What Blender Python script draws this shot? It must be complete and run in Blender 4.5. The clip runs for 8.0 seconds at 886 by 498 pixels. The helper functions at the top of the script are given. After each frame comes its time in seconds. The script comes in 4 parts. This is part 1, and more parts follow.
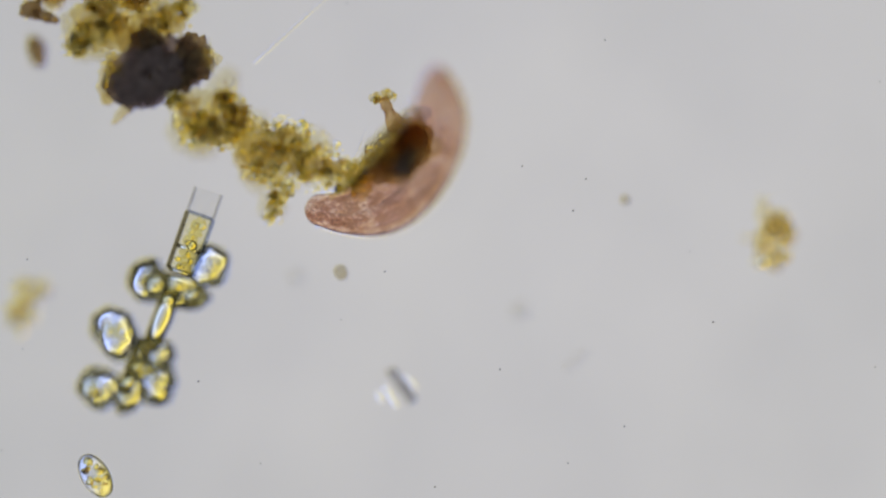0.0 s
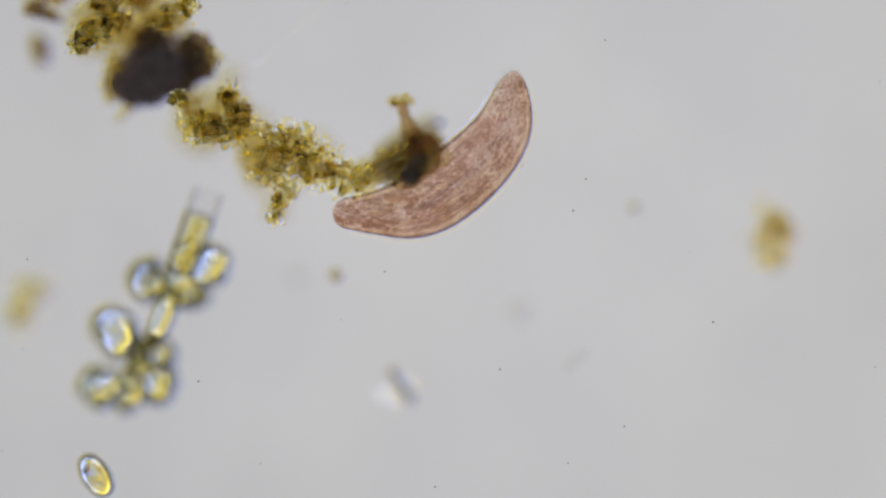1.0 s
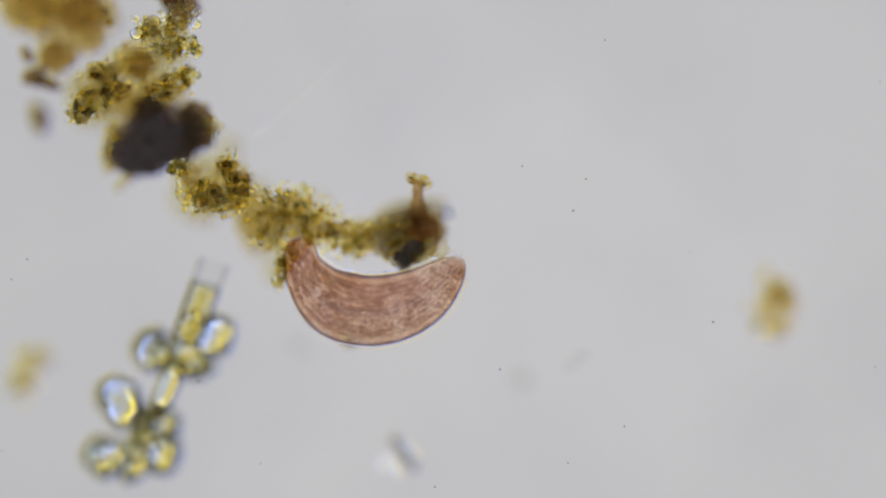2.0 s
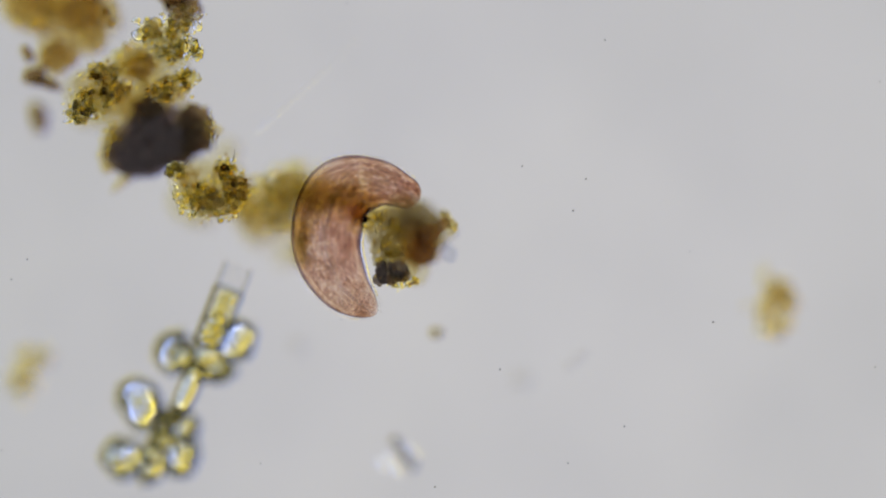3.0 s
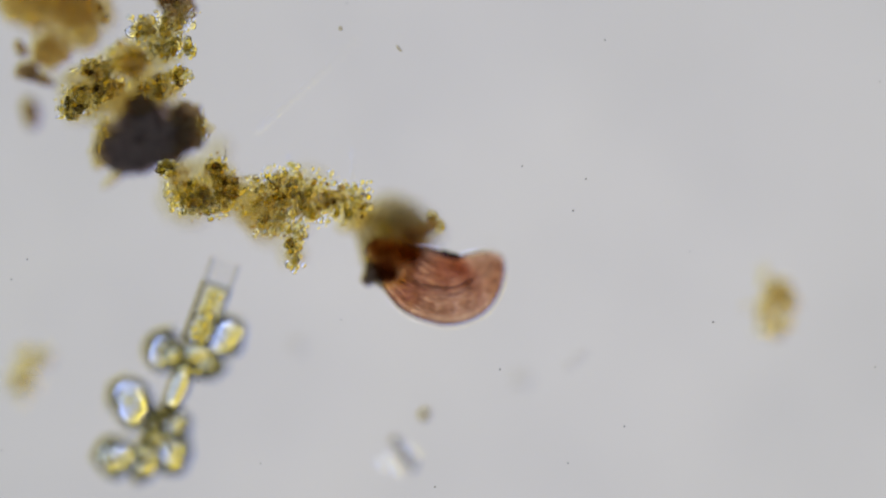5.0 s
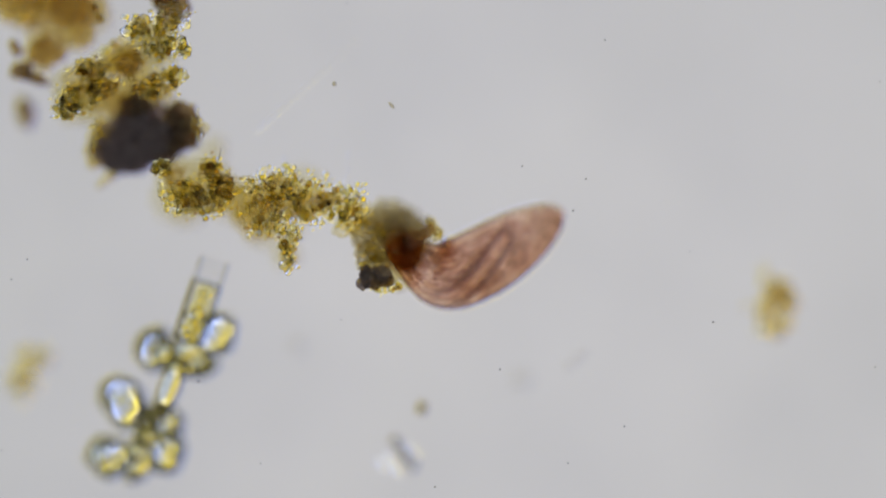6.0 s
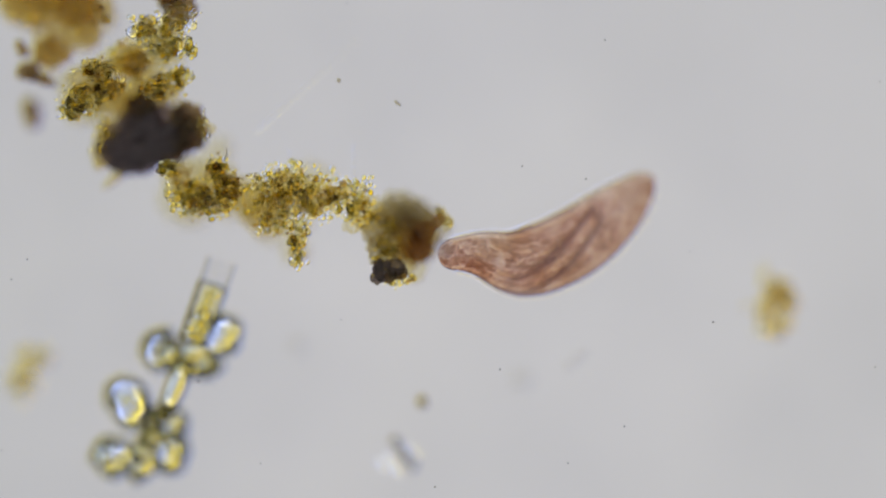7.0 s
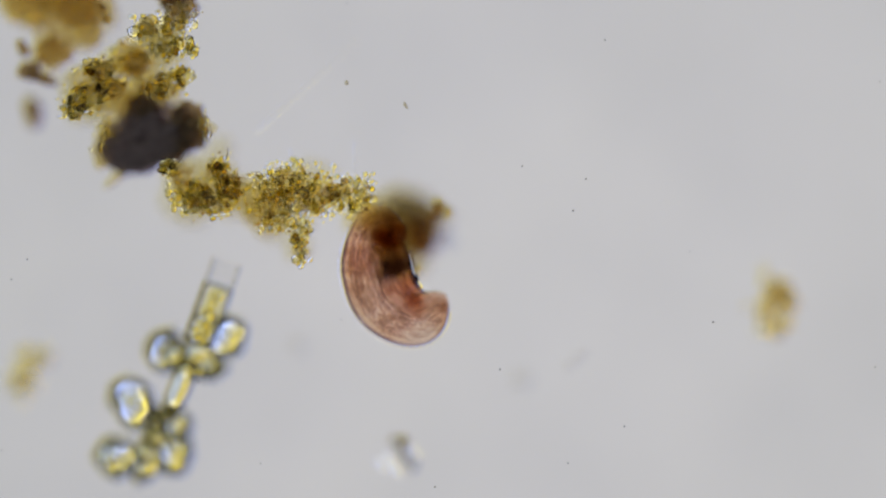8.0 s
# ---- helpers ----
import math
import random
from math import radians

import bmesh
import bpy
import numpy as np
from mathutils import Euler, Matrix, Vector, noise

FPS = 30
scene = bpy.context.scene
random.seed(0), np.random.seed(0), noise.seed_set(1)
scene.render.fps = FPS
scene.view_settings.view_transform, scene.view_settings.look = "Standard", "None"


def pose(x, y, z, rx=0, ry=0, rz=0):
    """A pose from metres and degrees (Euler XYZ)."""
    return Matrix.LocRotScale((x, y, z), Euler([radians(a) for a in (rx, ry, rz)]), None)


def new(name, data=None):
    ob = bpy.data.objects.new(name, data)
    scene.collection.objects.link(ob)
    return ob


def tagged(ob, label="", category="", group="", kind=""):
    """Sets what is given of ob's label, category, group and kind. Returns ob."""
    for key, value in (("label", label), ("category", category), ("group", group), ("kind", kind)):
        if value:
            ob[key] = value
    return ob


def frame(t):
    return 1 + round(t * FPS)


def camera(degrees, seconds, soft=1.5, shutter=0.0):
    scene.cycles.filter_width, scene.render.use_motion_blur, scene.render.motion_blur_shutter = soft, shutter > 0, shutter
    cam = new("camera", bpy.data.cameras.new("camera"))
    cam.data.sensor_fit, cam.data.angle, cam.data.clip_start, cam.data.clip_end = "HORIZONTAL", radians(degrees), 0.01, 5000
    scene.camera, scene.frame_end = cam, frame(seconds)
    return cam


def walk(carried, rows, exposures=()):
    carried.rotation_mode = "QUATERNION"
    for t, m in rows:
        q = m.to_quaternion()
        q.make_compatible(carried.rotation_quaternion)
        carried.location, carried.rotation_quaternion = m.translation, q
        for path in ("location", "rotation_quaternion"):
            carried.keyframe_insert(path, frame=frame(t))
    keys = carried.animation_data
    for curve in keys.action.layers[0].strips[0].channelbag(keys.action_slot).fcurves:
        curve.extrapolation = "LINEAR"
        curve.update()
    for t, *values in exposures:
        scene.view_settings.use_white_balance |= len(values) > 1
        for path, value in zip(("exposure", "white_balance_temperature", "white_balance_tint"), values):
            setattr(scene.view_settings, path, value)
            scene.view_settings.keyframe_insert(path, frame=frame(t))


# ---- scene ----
# A drop of pond water under a brightfield microscope, magnified a thousand times:
# one metre here is one millimetre there, 0.001 m is one micron.
# Places fit the camera's view: steps of 0.6 micron, u to the right and v down, and microns of height.
MICRON = 0.001
STEP = 0.6 * MICRON
REACH = 784 * STEP / math.tan(radians(1.5))  # from the objective to the plane in focus
SHARP = 56                                   # height in focus, microns

cam = camera(3, 8.0, soft=2.1)
cam.data.dof.use_dof = True
cam.data.dof.focus_distance = REACH
cam.data.dof.aperture_fstop = 0.10
cam.data.dof.aperture_blades = 0

# stage moves: seconds, steps to the right, steps up, height in focus
STAGE = [(0.0, 0, 0, 37), (0.1, 0, 0, 47), (0.2, 0, 0, 56), (0.3, 0, 0, 60), (1.2, 0, 0, 60), (1.3, -1, 29, 60), (1.4, -3, 75, 60), (1.5, -4, 108, 60), (1.6, -4, 120, 60),
         (1.7, -4, 121, 60), (2.8, -4, 121, 55), (7.2, -4, 121, 55), (7.4, -4, 121, 58), (7.5, -4, 121, 60), (7.6, -4, 121, 59), (7.8, -4, 121, 56), (8.0, -4, 121, 55)]
walk(cam, [(t, pose(x * STEP, y * STEP, REACH + h * MICRON)) for t, x, y, h in STAGE])


def spot(u, v, z=SHARP):
    """The place the camera sees at steps (u, v), z microns over the slide."""
    far = 1 + (SHARP - z) * MICRON / REACH
    return Vector(((u - 784) * STEP * far, (441 - v) * STEP * far, z * MICRON))


# ---- light: the lamp under the condenser, and an added even fill from above ----
world = bpy.data.worlds.new("even_fill")
scene.world = world
world.use_nodes = True
world.node_tree.nodes["Background"].inputs[0].default_value = (0.95, 0.97, 1.0, 1)
world.node_tree.nodes["Background"].inputs[1].default_value = 0.40
LAMP = 0.99
scene.cycles.transparent_max_bounces = 500


# ---- materials ----
class Nodes:
    """A short way to write a node material."""

    def __init__(self, name):
        self.mat = bpy.data.materials.new(name)
        self.mat.use_nodes = True
        self.tree = self.mat.node_tree
        self.tree.nodes.clear()

    def add(self, kind, **values):
        node = self.tree.nodes.new("ShaderNode" + kind)
        for key, value in values.items():
            key = key.replace("_", " ")
            if isinstance(value, bpy.types.NodeSocket):
                self.tree.links.new(value, node.inputs[key])
            else:
                node.inputs[key].default_value = value
        return node

    def link(self, a, node, index):
        self.tree.links.new(a, node.inputs[index])

    def noise(self, scale, detail=4.0, rough=0.6, vector=None):
        n = self.add("TexNoise", Scale=scale, Detail=detail, Roughness=rough)
        self.link(vector or self.add("TexCoord").outputs["Object"], n, "Vector")
        return n.outputs["Fac"]

    def ramp(self, fac, stops):
        n = self.add("ValToRGB", Fac=fac)
        while len(n.color_ramp.elements) < len(stops):
            n.color_ramp.elements.new(0.5)
        for e, (at, colour) in zip(n.color_ramp.elements, stops):
            e.position, e.color = at, (*colour, 1)
        return n.outputs["Color"]

    def mix(self, fac, a, b):
        n = self.add("MixShader")
        if isinstance(fac, bpy.types.NodeSocket):
            self.link(fac, n, 0)
        else:
            n.inputs[0].default_value = fac
        self.link(a, n, 1), self.link(b, n, 2)
        return n.outputs[0]

    def bump(self, height, strength, distance):
        return self.add("Bump", Height=height, Strength=strength, Distance=distance).outputs[0]

    def times(self, a, b):
        n = self.add("VectorMath")
        n.operation = "MULTIPLY"
        self.link(a, n, 0), self.link(b, n, 1)
        return n.outputs[0]

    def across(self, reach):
        """From 0 to 1 along the axis of the painted colour fringes, between -reach and reach metres."""
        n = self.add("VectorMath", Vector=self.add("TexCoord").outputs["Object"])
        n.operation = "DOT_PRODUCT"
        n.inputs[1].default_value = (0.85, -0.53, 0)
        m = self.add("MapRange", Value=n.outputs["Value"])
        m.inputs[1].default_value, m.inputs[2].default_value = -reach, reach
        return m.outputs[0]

    def done(self, shader):
        out = self.add("OutputMaterial")
        self.link(shader, out, 0)
        return self.mat


def grain_material(name, stops, solid=0.02, ior=1.14):
    """Small wet grains: clear bodies tinted like algae, a share of solid matter, each grain its own tone."""
    n = Nodes(name)
    geo = n.add("NewGeometry").outputs["Random Per Island"]
    colour = n.ramp(geo, stops)
    clear = n.add("BsdfGlass", Color=colour, IOR=ior, Roughness=0.08).outputs[0]
    flat = n.add("BsdfDiffuse", Color=colour).outputs[0]
    return n.done(n.mix(solid, clear, flat))


def clot_material(name, dark, light, solid=0.3, scale=60.0, grit=260.0):
    """Matted organic matter, mottled, staining the light that comes through it, with a share of solid specks."""
    n = Nodes(name)
    both = n.add("Math")
    both.operation = "MULTIPLY_ADD"
    both.inputs[1].default_value = 0.6
    half = n.add("Math")
    half.operation = "MULTIPLY"
    half.inputs[1].default_value = 0.4
    n.link(n.noise(scale, 3.0), half, 0), n.link(n.noise(grit, 2.0, 0.5), both, 0), n.link(half.outputs[0], both, 2)
    colour = n.ramp(both.outputs[0], [(0.38, dark), (0.60, light)])
    clear = n.add("BsdfTransparent", Color=colour).outputs[0]
    flat = n.add("BsdfDiffuse", Color=colour, Normal=n.bump(n.noise(scale * 4), 0.4, 0.003)).outputs[0]
    share = n.add("MapRange", Value=n.noise(scale * 2.3))
    share.inputs[1].default_value, share.inputs[2].default_value = 0.35, 0.7
    share.inputs[3].default_value, share.inputs[4].default_value = 0.75 * solid, min(1.0, 1.25 * solid)
    return n.done(n.mix(share.outputs[0], clear, flat))


def glass_material(name, colour, ior, rough=0.0):
    n = Nodes(name)
    return n.done(n.add("BsdfGlass", Color=(*colour, 1), IOR=ior, Roughness=rough).outputs[0])


def plain_material(name, dark, light, scale=40.0):
    n = Nodes(name)
    return n.done(n.add("BsdfDiffuse", Color=n.ramp(n.noise(scale), [(0.3, dark), (0.7, light)])).outputs[0])


YELLOW = [(0.0, (0.995, 0.94, 0.58)), (0.3, (0.998, 0.97, 0.78)), (0.65, (0.999, 0.995, 0.95)), (0.91, (0.99, 0.915, 0.55)), (0.95, (0.80, 0.69, 0.48)), (1.0, (0.64, 0.55, 0.42))]
PALE = [(0.0, (0.992, 0.965, 0.80)), (0.5, (0.998, 0.995, 0.96)), (0.82, (0.985, 0.94, 0.68)), (0.94, (0.95, 0.88, 0.60)), (1.0, (0.66, 0.56, 0.36))]
grain_yellow = grain_material("algal_grains", YELLOW, 0.004, 1.165)
grain_pale = grain_material("pale_grains", PALE, 0.002, 1.165)
n = Nodes("bead_glass")
tone = n.ramp(n.add("ObjectInfo").outputs["Random"], [(0.0, (0.985, 0.925, 0.55)), (0.3, (0.99, 0.965, 0.75)), (0.6, (0.99, 0.98, 0.93)), (1.0, (0.99, 0.99, 0.97))])
bead_glass = n.done(n.add("BsdfGlass", Color=tone, IOR=1.21, Roughness=0.02).outputs[0])
clot_olive = clot_material("olive_clot", (0.915, 0.86, 0.645), (1.0, 0.992, 0.94), 0.02)
clot_brown = clot_material("brown_clot", (0.84, 0.77, 0.61), (0.99, 0.965, 0.86), 0.03)
clot_amber = clot_material("amber_clot", (0.80, 0.70, 0.49), (0.94, 0.875, 0.70), 0.04, 30.0)
clot_rust = clot_material("rust_clot", (0.67, 0.52, 0.32), (0.90, 0.79, 0.59), 0.05, 40.0)
clot_moss = clot_material("moss_clot", (0.76, 0.72, 0.60), (0.96, 0.94, 0.87), 0.06, 60.0)
clot_black = clot_material("black_clot", (0.53, 0.47, 0.475), (0.57, 0.505, 0.495), 0.16, 30.0, 120.0)
clot_granule = clot_material("granule_clot", (0.36, 0.32, 0.31), (0.55, 0.49, 0.44), 0.12)
clot_umber = clot_material("umber_clot", (0.42, 0.33, 0.22), (0.70, 0.59, 0.40), 0.10)
clot_fringe = clot_material("fringe_clot", (0.865, 0.785, 0.56), (0.98, 0.95, 0.80), 0.04)
clot_haze = clot_material("hazy_clot", (0.90, 0.86, 0.69), (0.975, 0.962, 0.89), 0.02, 30.0)
clot_grey = clot_material("grey_clot", (0.86, 0.86, 0.85), (0.95, 0.95, 0.94), 0.0, 60.0)
smudge_grey = clot_material("smudge_grey", (0.94, 0.94, 0.94), (0.98, 0.98, 0.98), 0.0, 60.0)
clot_dim = clot_material("dim_clot", (0.76, 0.72, 0.60), (0.90, 0.87, 0.77), 0.1, 60.0)
dust_black = clot_material("dust", (0.55, 0.55, 0.57), (0.72, 0.72, 0.74), 0.0)
frustule = glass_material("frustule", (0.97, 0.97, 0.90), 1.57)
frustule_yellow = glass_material("yellow_cell", (0.985, 0.96, 0.76), 1.5)
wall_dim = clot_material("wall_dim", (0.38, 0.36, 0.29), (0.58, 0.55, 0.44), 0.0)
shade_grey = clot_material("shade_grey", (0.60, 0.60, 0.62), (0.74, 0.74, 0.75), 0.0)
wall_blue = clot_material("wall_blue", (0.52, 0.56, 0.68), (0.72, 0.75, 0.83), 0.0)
cell_clear = glass_material("clear_cell", (0.99, 0.98, 0.90), 1.28)
cell_sap = clot_material("cell_sap", (0.975, 0.945, 0.72), (0.995, 0.985, 0.90), 0.0)
cell_empty = clot_material("cell_empty", (0.95, 0.95, 0.95), (0.98, 0.98, 0.975), 0.0)
wall_pale = clot_material("wall_pale", (0.76, 0.76, 0.77), (0.86, 0.86, 0.86), 0.0)
lilac_patch = clot_material("lilac_patch", (0.84, 0.85, 0.91), (0.91, 0.92, 0.95), 0.0)
thin_wall = glass_material("thin_wall", (0.95, 0.95, 0.92), 1.45)
plastid = clot_material("plastid", (0.95, 0.90, 0.60), (0.99, 0.975, 0.80), 0.02, 50.0)
crystal = glass_material("crystal", (0.98, 0.98, 0.97), 1.45, 0.05)
hair = clot_material("hair", (0.92, 0.915, 0.89), (0.96, 0.955, 0.94), 0.0)
hair_glass = glass_material("hair_glass", (0.99, 0.99, 0.985), 1.08)
hair_brown = plain_material("brown_hair", (0.10, 0.07, 0.03), (0.20, 0.15, 0.06))


def skin_material():
    """The ciliate's pink skin: fine rows of cilia along the body, granules, darker food patches."""
    n = Nodes("pink_skin")
    rest = n.add("Attribute")
    rest.attribute_name = "rest"
    vec = rest.outputs["Vector"]
    sep = n.add("SeparateXYZ", Vector=vec)
    spin = n.add("Attribute")
    spin.attribute_name = "spin"
    turn = spin.outputs["Fac"]
    wob = n.noise(18.0, 3.0, 0.6, vec)

    def calc(op, a, b=0.0, c=0.0):
        m = n.add("Math")
        m.operation = op
        for i, v in enumerate((a, b, c)):
            if isinstance(v, bpy.types.NodeSocket):
                n.link(v, m, i)
            else:
                m.inputs[i].default_value = v
        return m.outputs[0]

    rows = calc("SINE", calc("MULTIPLY", calc("ADD", turn, calc("MULTIPLY", wob, 0.06)), 6.2832 * 34))
    patch = n.noise(38.0, 4.0, 0.6, vec)
    speck = n.noise(340.0, 3.0, 0.7, vec)
    long_way = n.add("VectorMath", Vector=vec)
    long_way.operation = "MULTIPLY"
    long_way.inputs[1].default_value = (0.6, 1.0, 1.0)
    streak = n.noise(190.0, 3.0, 0.65, long_way.outputs[0])
    tone = calc("ADD", calc("ADD", calc("MULTIPLY", patch, 0.62), calc("MULTIPLY", streak, 0.28)), calc("ADD", calc("MULTIPLY_ADD", speck, 1.3, -0.235), calc("MULTIPLY", rows, 0.035)))
    pale = n.add("MapRange", Value=sep.outputs["X"])
    pale.inputs[1].default_value, pale.inputs[2].default_value = 0.05, 0.13
    pale.inputs[4].default_value = 0.05
    tone = calc("ADD", tone, pale.outputs[0])
    pink = n.ramp(tone, [(0.73, (0.872, 0.758, 0.705)), (0.93, (0.964, 0.914, 0.885)), (1.0, (0.992, 0.950, 0.918))])
    olive = n.ramp(tone, [(0.73, (0.848, 0.75, 0.672)), (0.93, (0.960, 0.908, 0.876)), (1.0, (0.984, 0.942, 0.90))])
    colour = n.add("Mix")
    colour.data_type = "RGBA"
    where = n.add("MapRange", Value=n.noise(14.0, 3.0, 0.6, vec))
    where.inputs[1].default_value, where.inputs[2].default_value = 0.45, 0.62
    n.link(where.outputs[0], colour, 0), n.link(pink, colour, 6), n.link(olive, colour, 7)
    colour = colour.outputs[2]
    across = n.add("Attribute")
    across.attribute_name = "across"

    def over(below, share, tint):
        m = n.add("Mix")
        m.data_type = "RGBA"
        n.link(share, m, 0), n.link(below, m, 6)
        m.inputs[7].default_value = (*tint, 1)
        return m.outputs[2]

    # food vacuoles drawn out along the body: dark brown and orange streaks, most of them towards the tail
    drawn = n.add("VectorMath", Vector=vec)
    drawn.operation = "MULTIPLY"
    drawn.inputs[1].default_value = (0.42, 1.0, 1.0)
    food = n.noise(120.0, 3.0, 0.55, drawn.outputs[0])
    tailward = n.add("MapRange", Value=sep.outputs["X"])
    tailward.inputs[1].default_value, tailward.inputs[2].default_value = 0.06, -0.08
    tailward.inputs[3].default_value, tailward.inputs[4].default_value = 0.15, 1.0
    dark_food, pale_food = n.add("MapRange", Value=food), n.add("MapRange", Value=food)
    dark_food.inputs[1].default_value, dark_food.inputs[2].default_value = 0.50, 0.64
    pale_food.inputs[1].default_value, pale_food.inputs[2].default_value = 0.42, 0.33
    shade = over(colour, calc("MULTIPLY", dark_food.outputs[0], calc("MULTIPLY", tailward.outputs[0], 0.8)), (0.83, 0.71, 0.62))
    shade = over(shade, calc("MULTIPLY", pale_food.outputs[0], calc("MULTIPLY", tailward.outputs[0], 0.8)), (1.0, 0.935, 0.83))
    # optical edge lines painted in: dark outline on both edges, bright line inside it
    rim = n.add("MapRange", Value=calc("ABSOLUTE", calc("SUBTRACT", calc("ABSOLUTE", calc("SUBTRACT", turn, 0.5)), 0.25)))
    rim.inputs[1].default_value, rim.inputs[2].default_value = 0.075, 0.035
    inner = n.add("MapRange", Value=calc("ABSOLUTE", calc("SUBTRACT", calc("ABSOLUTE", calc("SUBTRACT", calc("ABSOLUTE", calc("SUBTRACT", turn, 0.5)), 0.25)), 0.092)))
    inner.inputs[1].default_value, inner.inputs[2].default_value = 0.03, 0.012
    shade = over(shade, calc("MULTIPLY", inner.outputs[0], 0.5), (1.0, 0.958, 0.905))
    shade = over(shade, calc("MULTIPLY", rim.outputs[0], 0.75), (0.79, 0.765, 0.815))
    ends = n.add("Attribute")
    ends.attribute_name = "ends"
    soft = n.add("Mix")
    soft.data_type = "RGBA"
    n.link(ends.outputs["Fac"], soft, 0), n.link(shade, soft, 7)
    soft.inputs[6].default_value = (1, 1, 1, 1)
    # shade painted in: outer flank darker, mouth flank paler, offsetting pieces fanned at bends
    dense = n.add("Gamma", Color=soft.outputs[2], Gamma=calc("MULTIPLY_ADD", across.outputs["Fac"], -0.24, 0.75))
    skin = n.add("BsdfTransparent", Color=dense.outputs[0])
    return n.done(skin.outputs[0])


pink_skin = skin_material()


def gullet_material():
    """The membrane of the mouth: a slanting pale groove between two dark lips."""
    n = Nodes("mouth_membrane")

    def told(name):
        a = n.add("Attribute")
        a.attribute_name = name
        return a.outputs["Fac"]

    def calc(op, a, b):
        m = n.add("Math")
        m.operation = op
        for i, v in enumerate((a, b)):
            if isinstance(v, bpy.types.NodeSocket):
                n.link(v, m, i)
            else:
                m.inputs[i].default_value = v
        return m.outputs[0]

    def window(value, a, b, c, d):
        """1 between b and c, fading to 0 at a and d."""
        up = n.add("MapRange", Value=value)
        up.inputs[1].default_value, up.inputs[2].default_value = a, b
        down = n.add("MapRange", Value=value)
        down.inputs[1].default_value, down.inputs[2].default_value = d, c
        return calc("MULTIPLY", up.outputs[0], down.outputs[0])

    def over(below, share, tint):
        m = n.add("Mix")
        m.data_type = "RGBA"
        n.link(share, m, 0)
        if isinstance(below, bpy.types.NodeSocket):
            n.link(below, m, 6)
        else:
            m.inputs[6].default_value = (*below, 1)
        m.inputs[7].default_value = (*tint, 1)
        return m.outputs[2]

    along, side = told("along"), told("side")
    rest = n.add("Attribute")
    rest.attribute_name = "rest"
    wob = calc("MULTIPLY", n.noise(30.0, 2.0, 0.5, rest.outputs["Vector"]), 0.25)
    v = calc("ADD", calc("SUBTRACT", side, calc("MULTIPLY", calc("SUBTRACT", along, 0.59), 2.75)), calc("SUBTRACT", wob, 0.125))
    shade = over((1.0, 1.0, 1.0), calc("MULTIPLY", window(v, 0.15, 0.26, 0.36, 0.52), window(along, 0.34, 0.40, 0.50, 0.58)), (0.88, 0.865, 0.85))
    lips = window(along, 0.29, 0.33, 0.70, 0.76)
    shade = over(shade, calc("MULTIPLY", window(v, -0.36, -0.27, 0.27, 0.36), lips), (0.85, 0.81, 0.81))
    shade = over(shade, calc("MULTIPLY", window(v, -0.17, -0.12, 0.12, 0.17), window(along, 0.31, 0.33, 0.69, 0.72)), (1.0, 0.99, 0.975))
    ends = told("ends")
    soft = n.add("Mix")
    soft.data_type = "RGBA"
    n.link(ends, soft, 0), n.link(shade, soft, 7)
    soft.inputs[6].default_value = (1, 1, 1, 1)
    return n.done(n.add("BsdfTransparent", Color=soft.outputs[2]).outputs[0])


mouth_membrane = gullet_material()
halo_glass = glass_material("halo_rod", (0.995, 0.99, 0.98), 1.048)


# ---- mesh helpers ----
def part(name, bm, material, parent, label="", smooth=True):
    """Links a bmesh as one mesh object under a thing or a part."""
    me = bpy.data.meshes.new(name)
    bm.to_mesh(me)
    bm.free()
    return put(name, me, material, parent, label, smooth)


def put(name, me, material, parent, label="", smooth=True):
    if smooth:
        me.polygons.foreach_set("use_smooth", [True] * len(me.polygons))
    if not me.materials:
        me.materials.append(material)
    ob = new(name, me)
    ob.parent = parent
    return tagged(ob, label)


def thing(name, place, label, category, group="", kind=""):
    """An empty at the thing's base that carries its parts."""
    ob = new(name)
    ob.empty_display_size = 0.01
    ob.matrix_basis = place if isinstance(place, Matrix) else Matrix.Translation(place)
    return tagged(ob, label, category, group, kind)


def rough(bm, amount, size, seed=0):
    """Pushes every corner in or out by noise."""
    shift = Vector((seed * 7.3, seed * 3.1, seed * 5.7))
    bm.normal_update()
    for v, d in [(v, v.normal * amount * (noise.fractal(v.co / size + shift, 1.0, 2.0, 3))) for v in bm.verts]:
        v.co += d


def blob(bm, at, size, turn=0, fine=3, amount=0.0, grain=0.01, seed=0):
    """A rounded lump of half-axes size (metres) at a place of its thing, roughened."""
    one = bmesh.new()
    m = Matrix.Translation(at) @ Matrix.Rotation(radians(turn), 4, "Z") @ Matrix.Diagonal((*size, 1))
    bmesh.ops.create_icosphere(one, subdivisions=fine, radius=1, matrix=m)
    if amount:
        rough(one, amount, grain, seed)
    me = bpy.data.meshes.new("lump")
    one.to_mesh(me)
    one.free()
    bm.from_mesh(me)
    bpy.data.meshes.remove(me)


def base_ball(fine):
    bm = bmesh.new()
    bmesh.ops.create_icosphere(bm, subdivisions=fine, radius=1)
    v = np.array([x.co[:] for x in bm.verts])
    f = np.array([[x.index for x in y.verts] for y in bm.faces])
    bm.free()
    return v, f


BALL = {1: base_ball(1), 2: base_ball(2)}


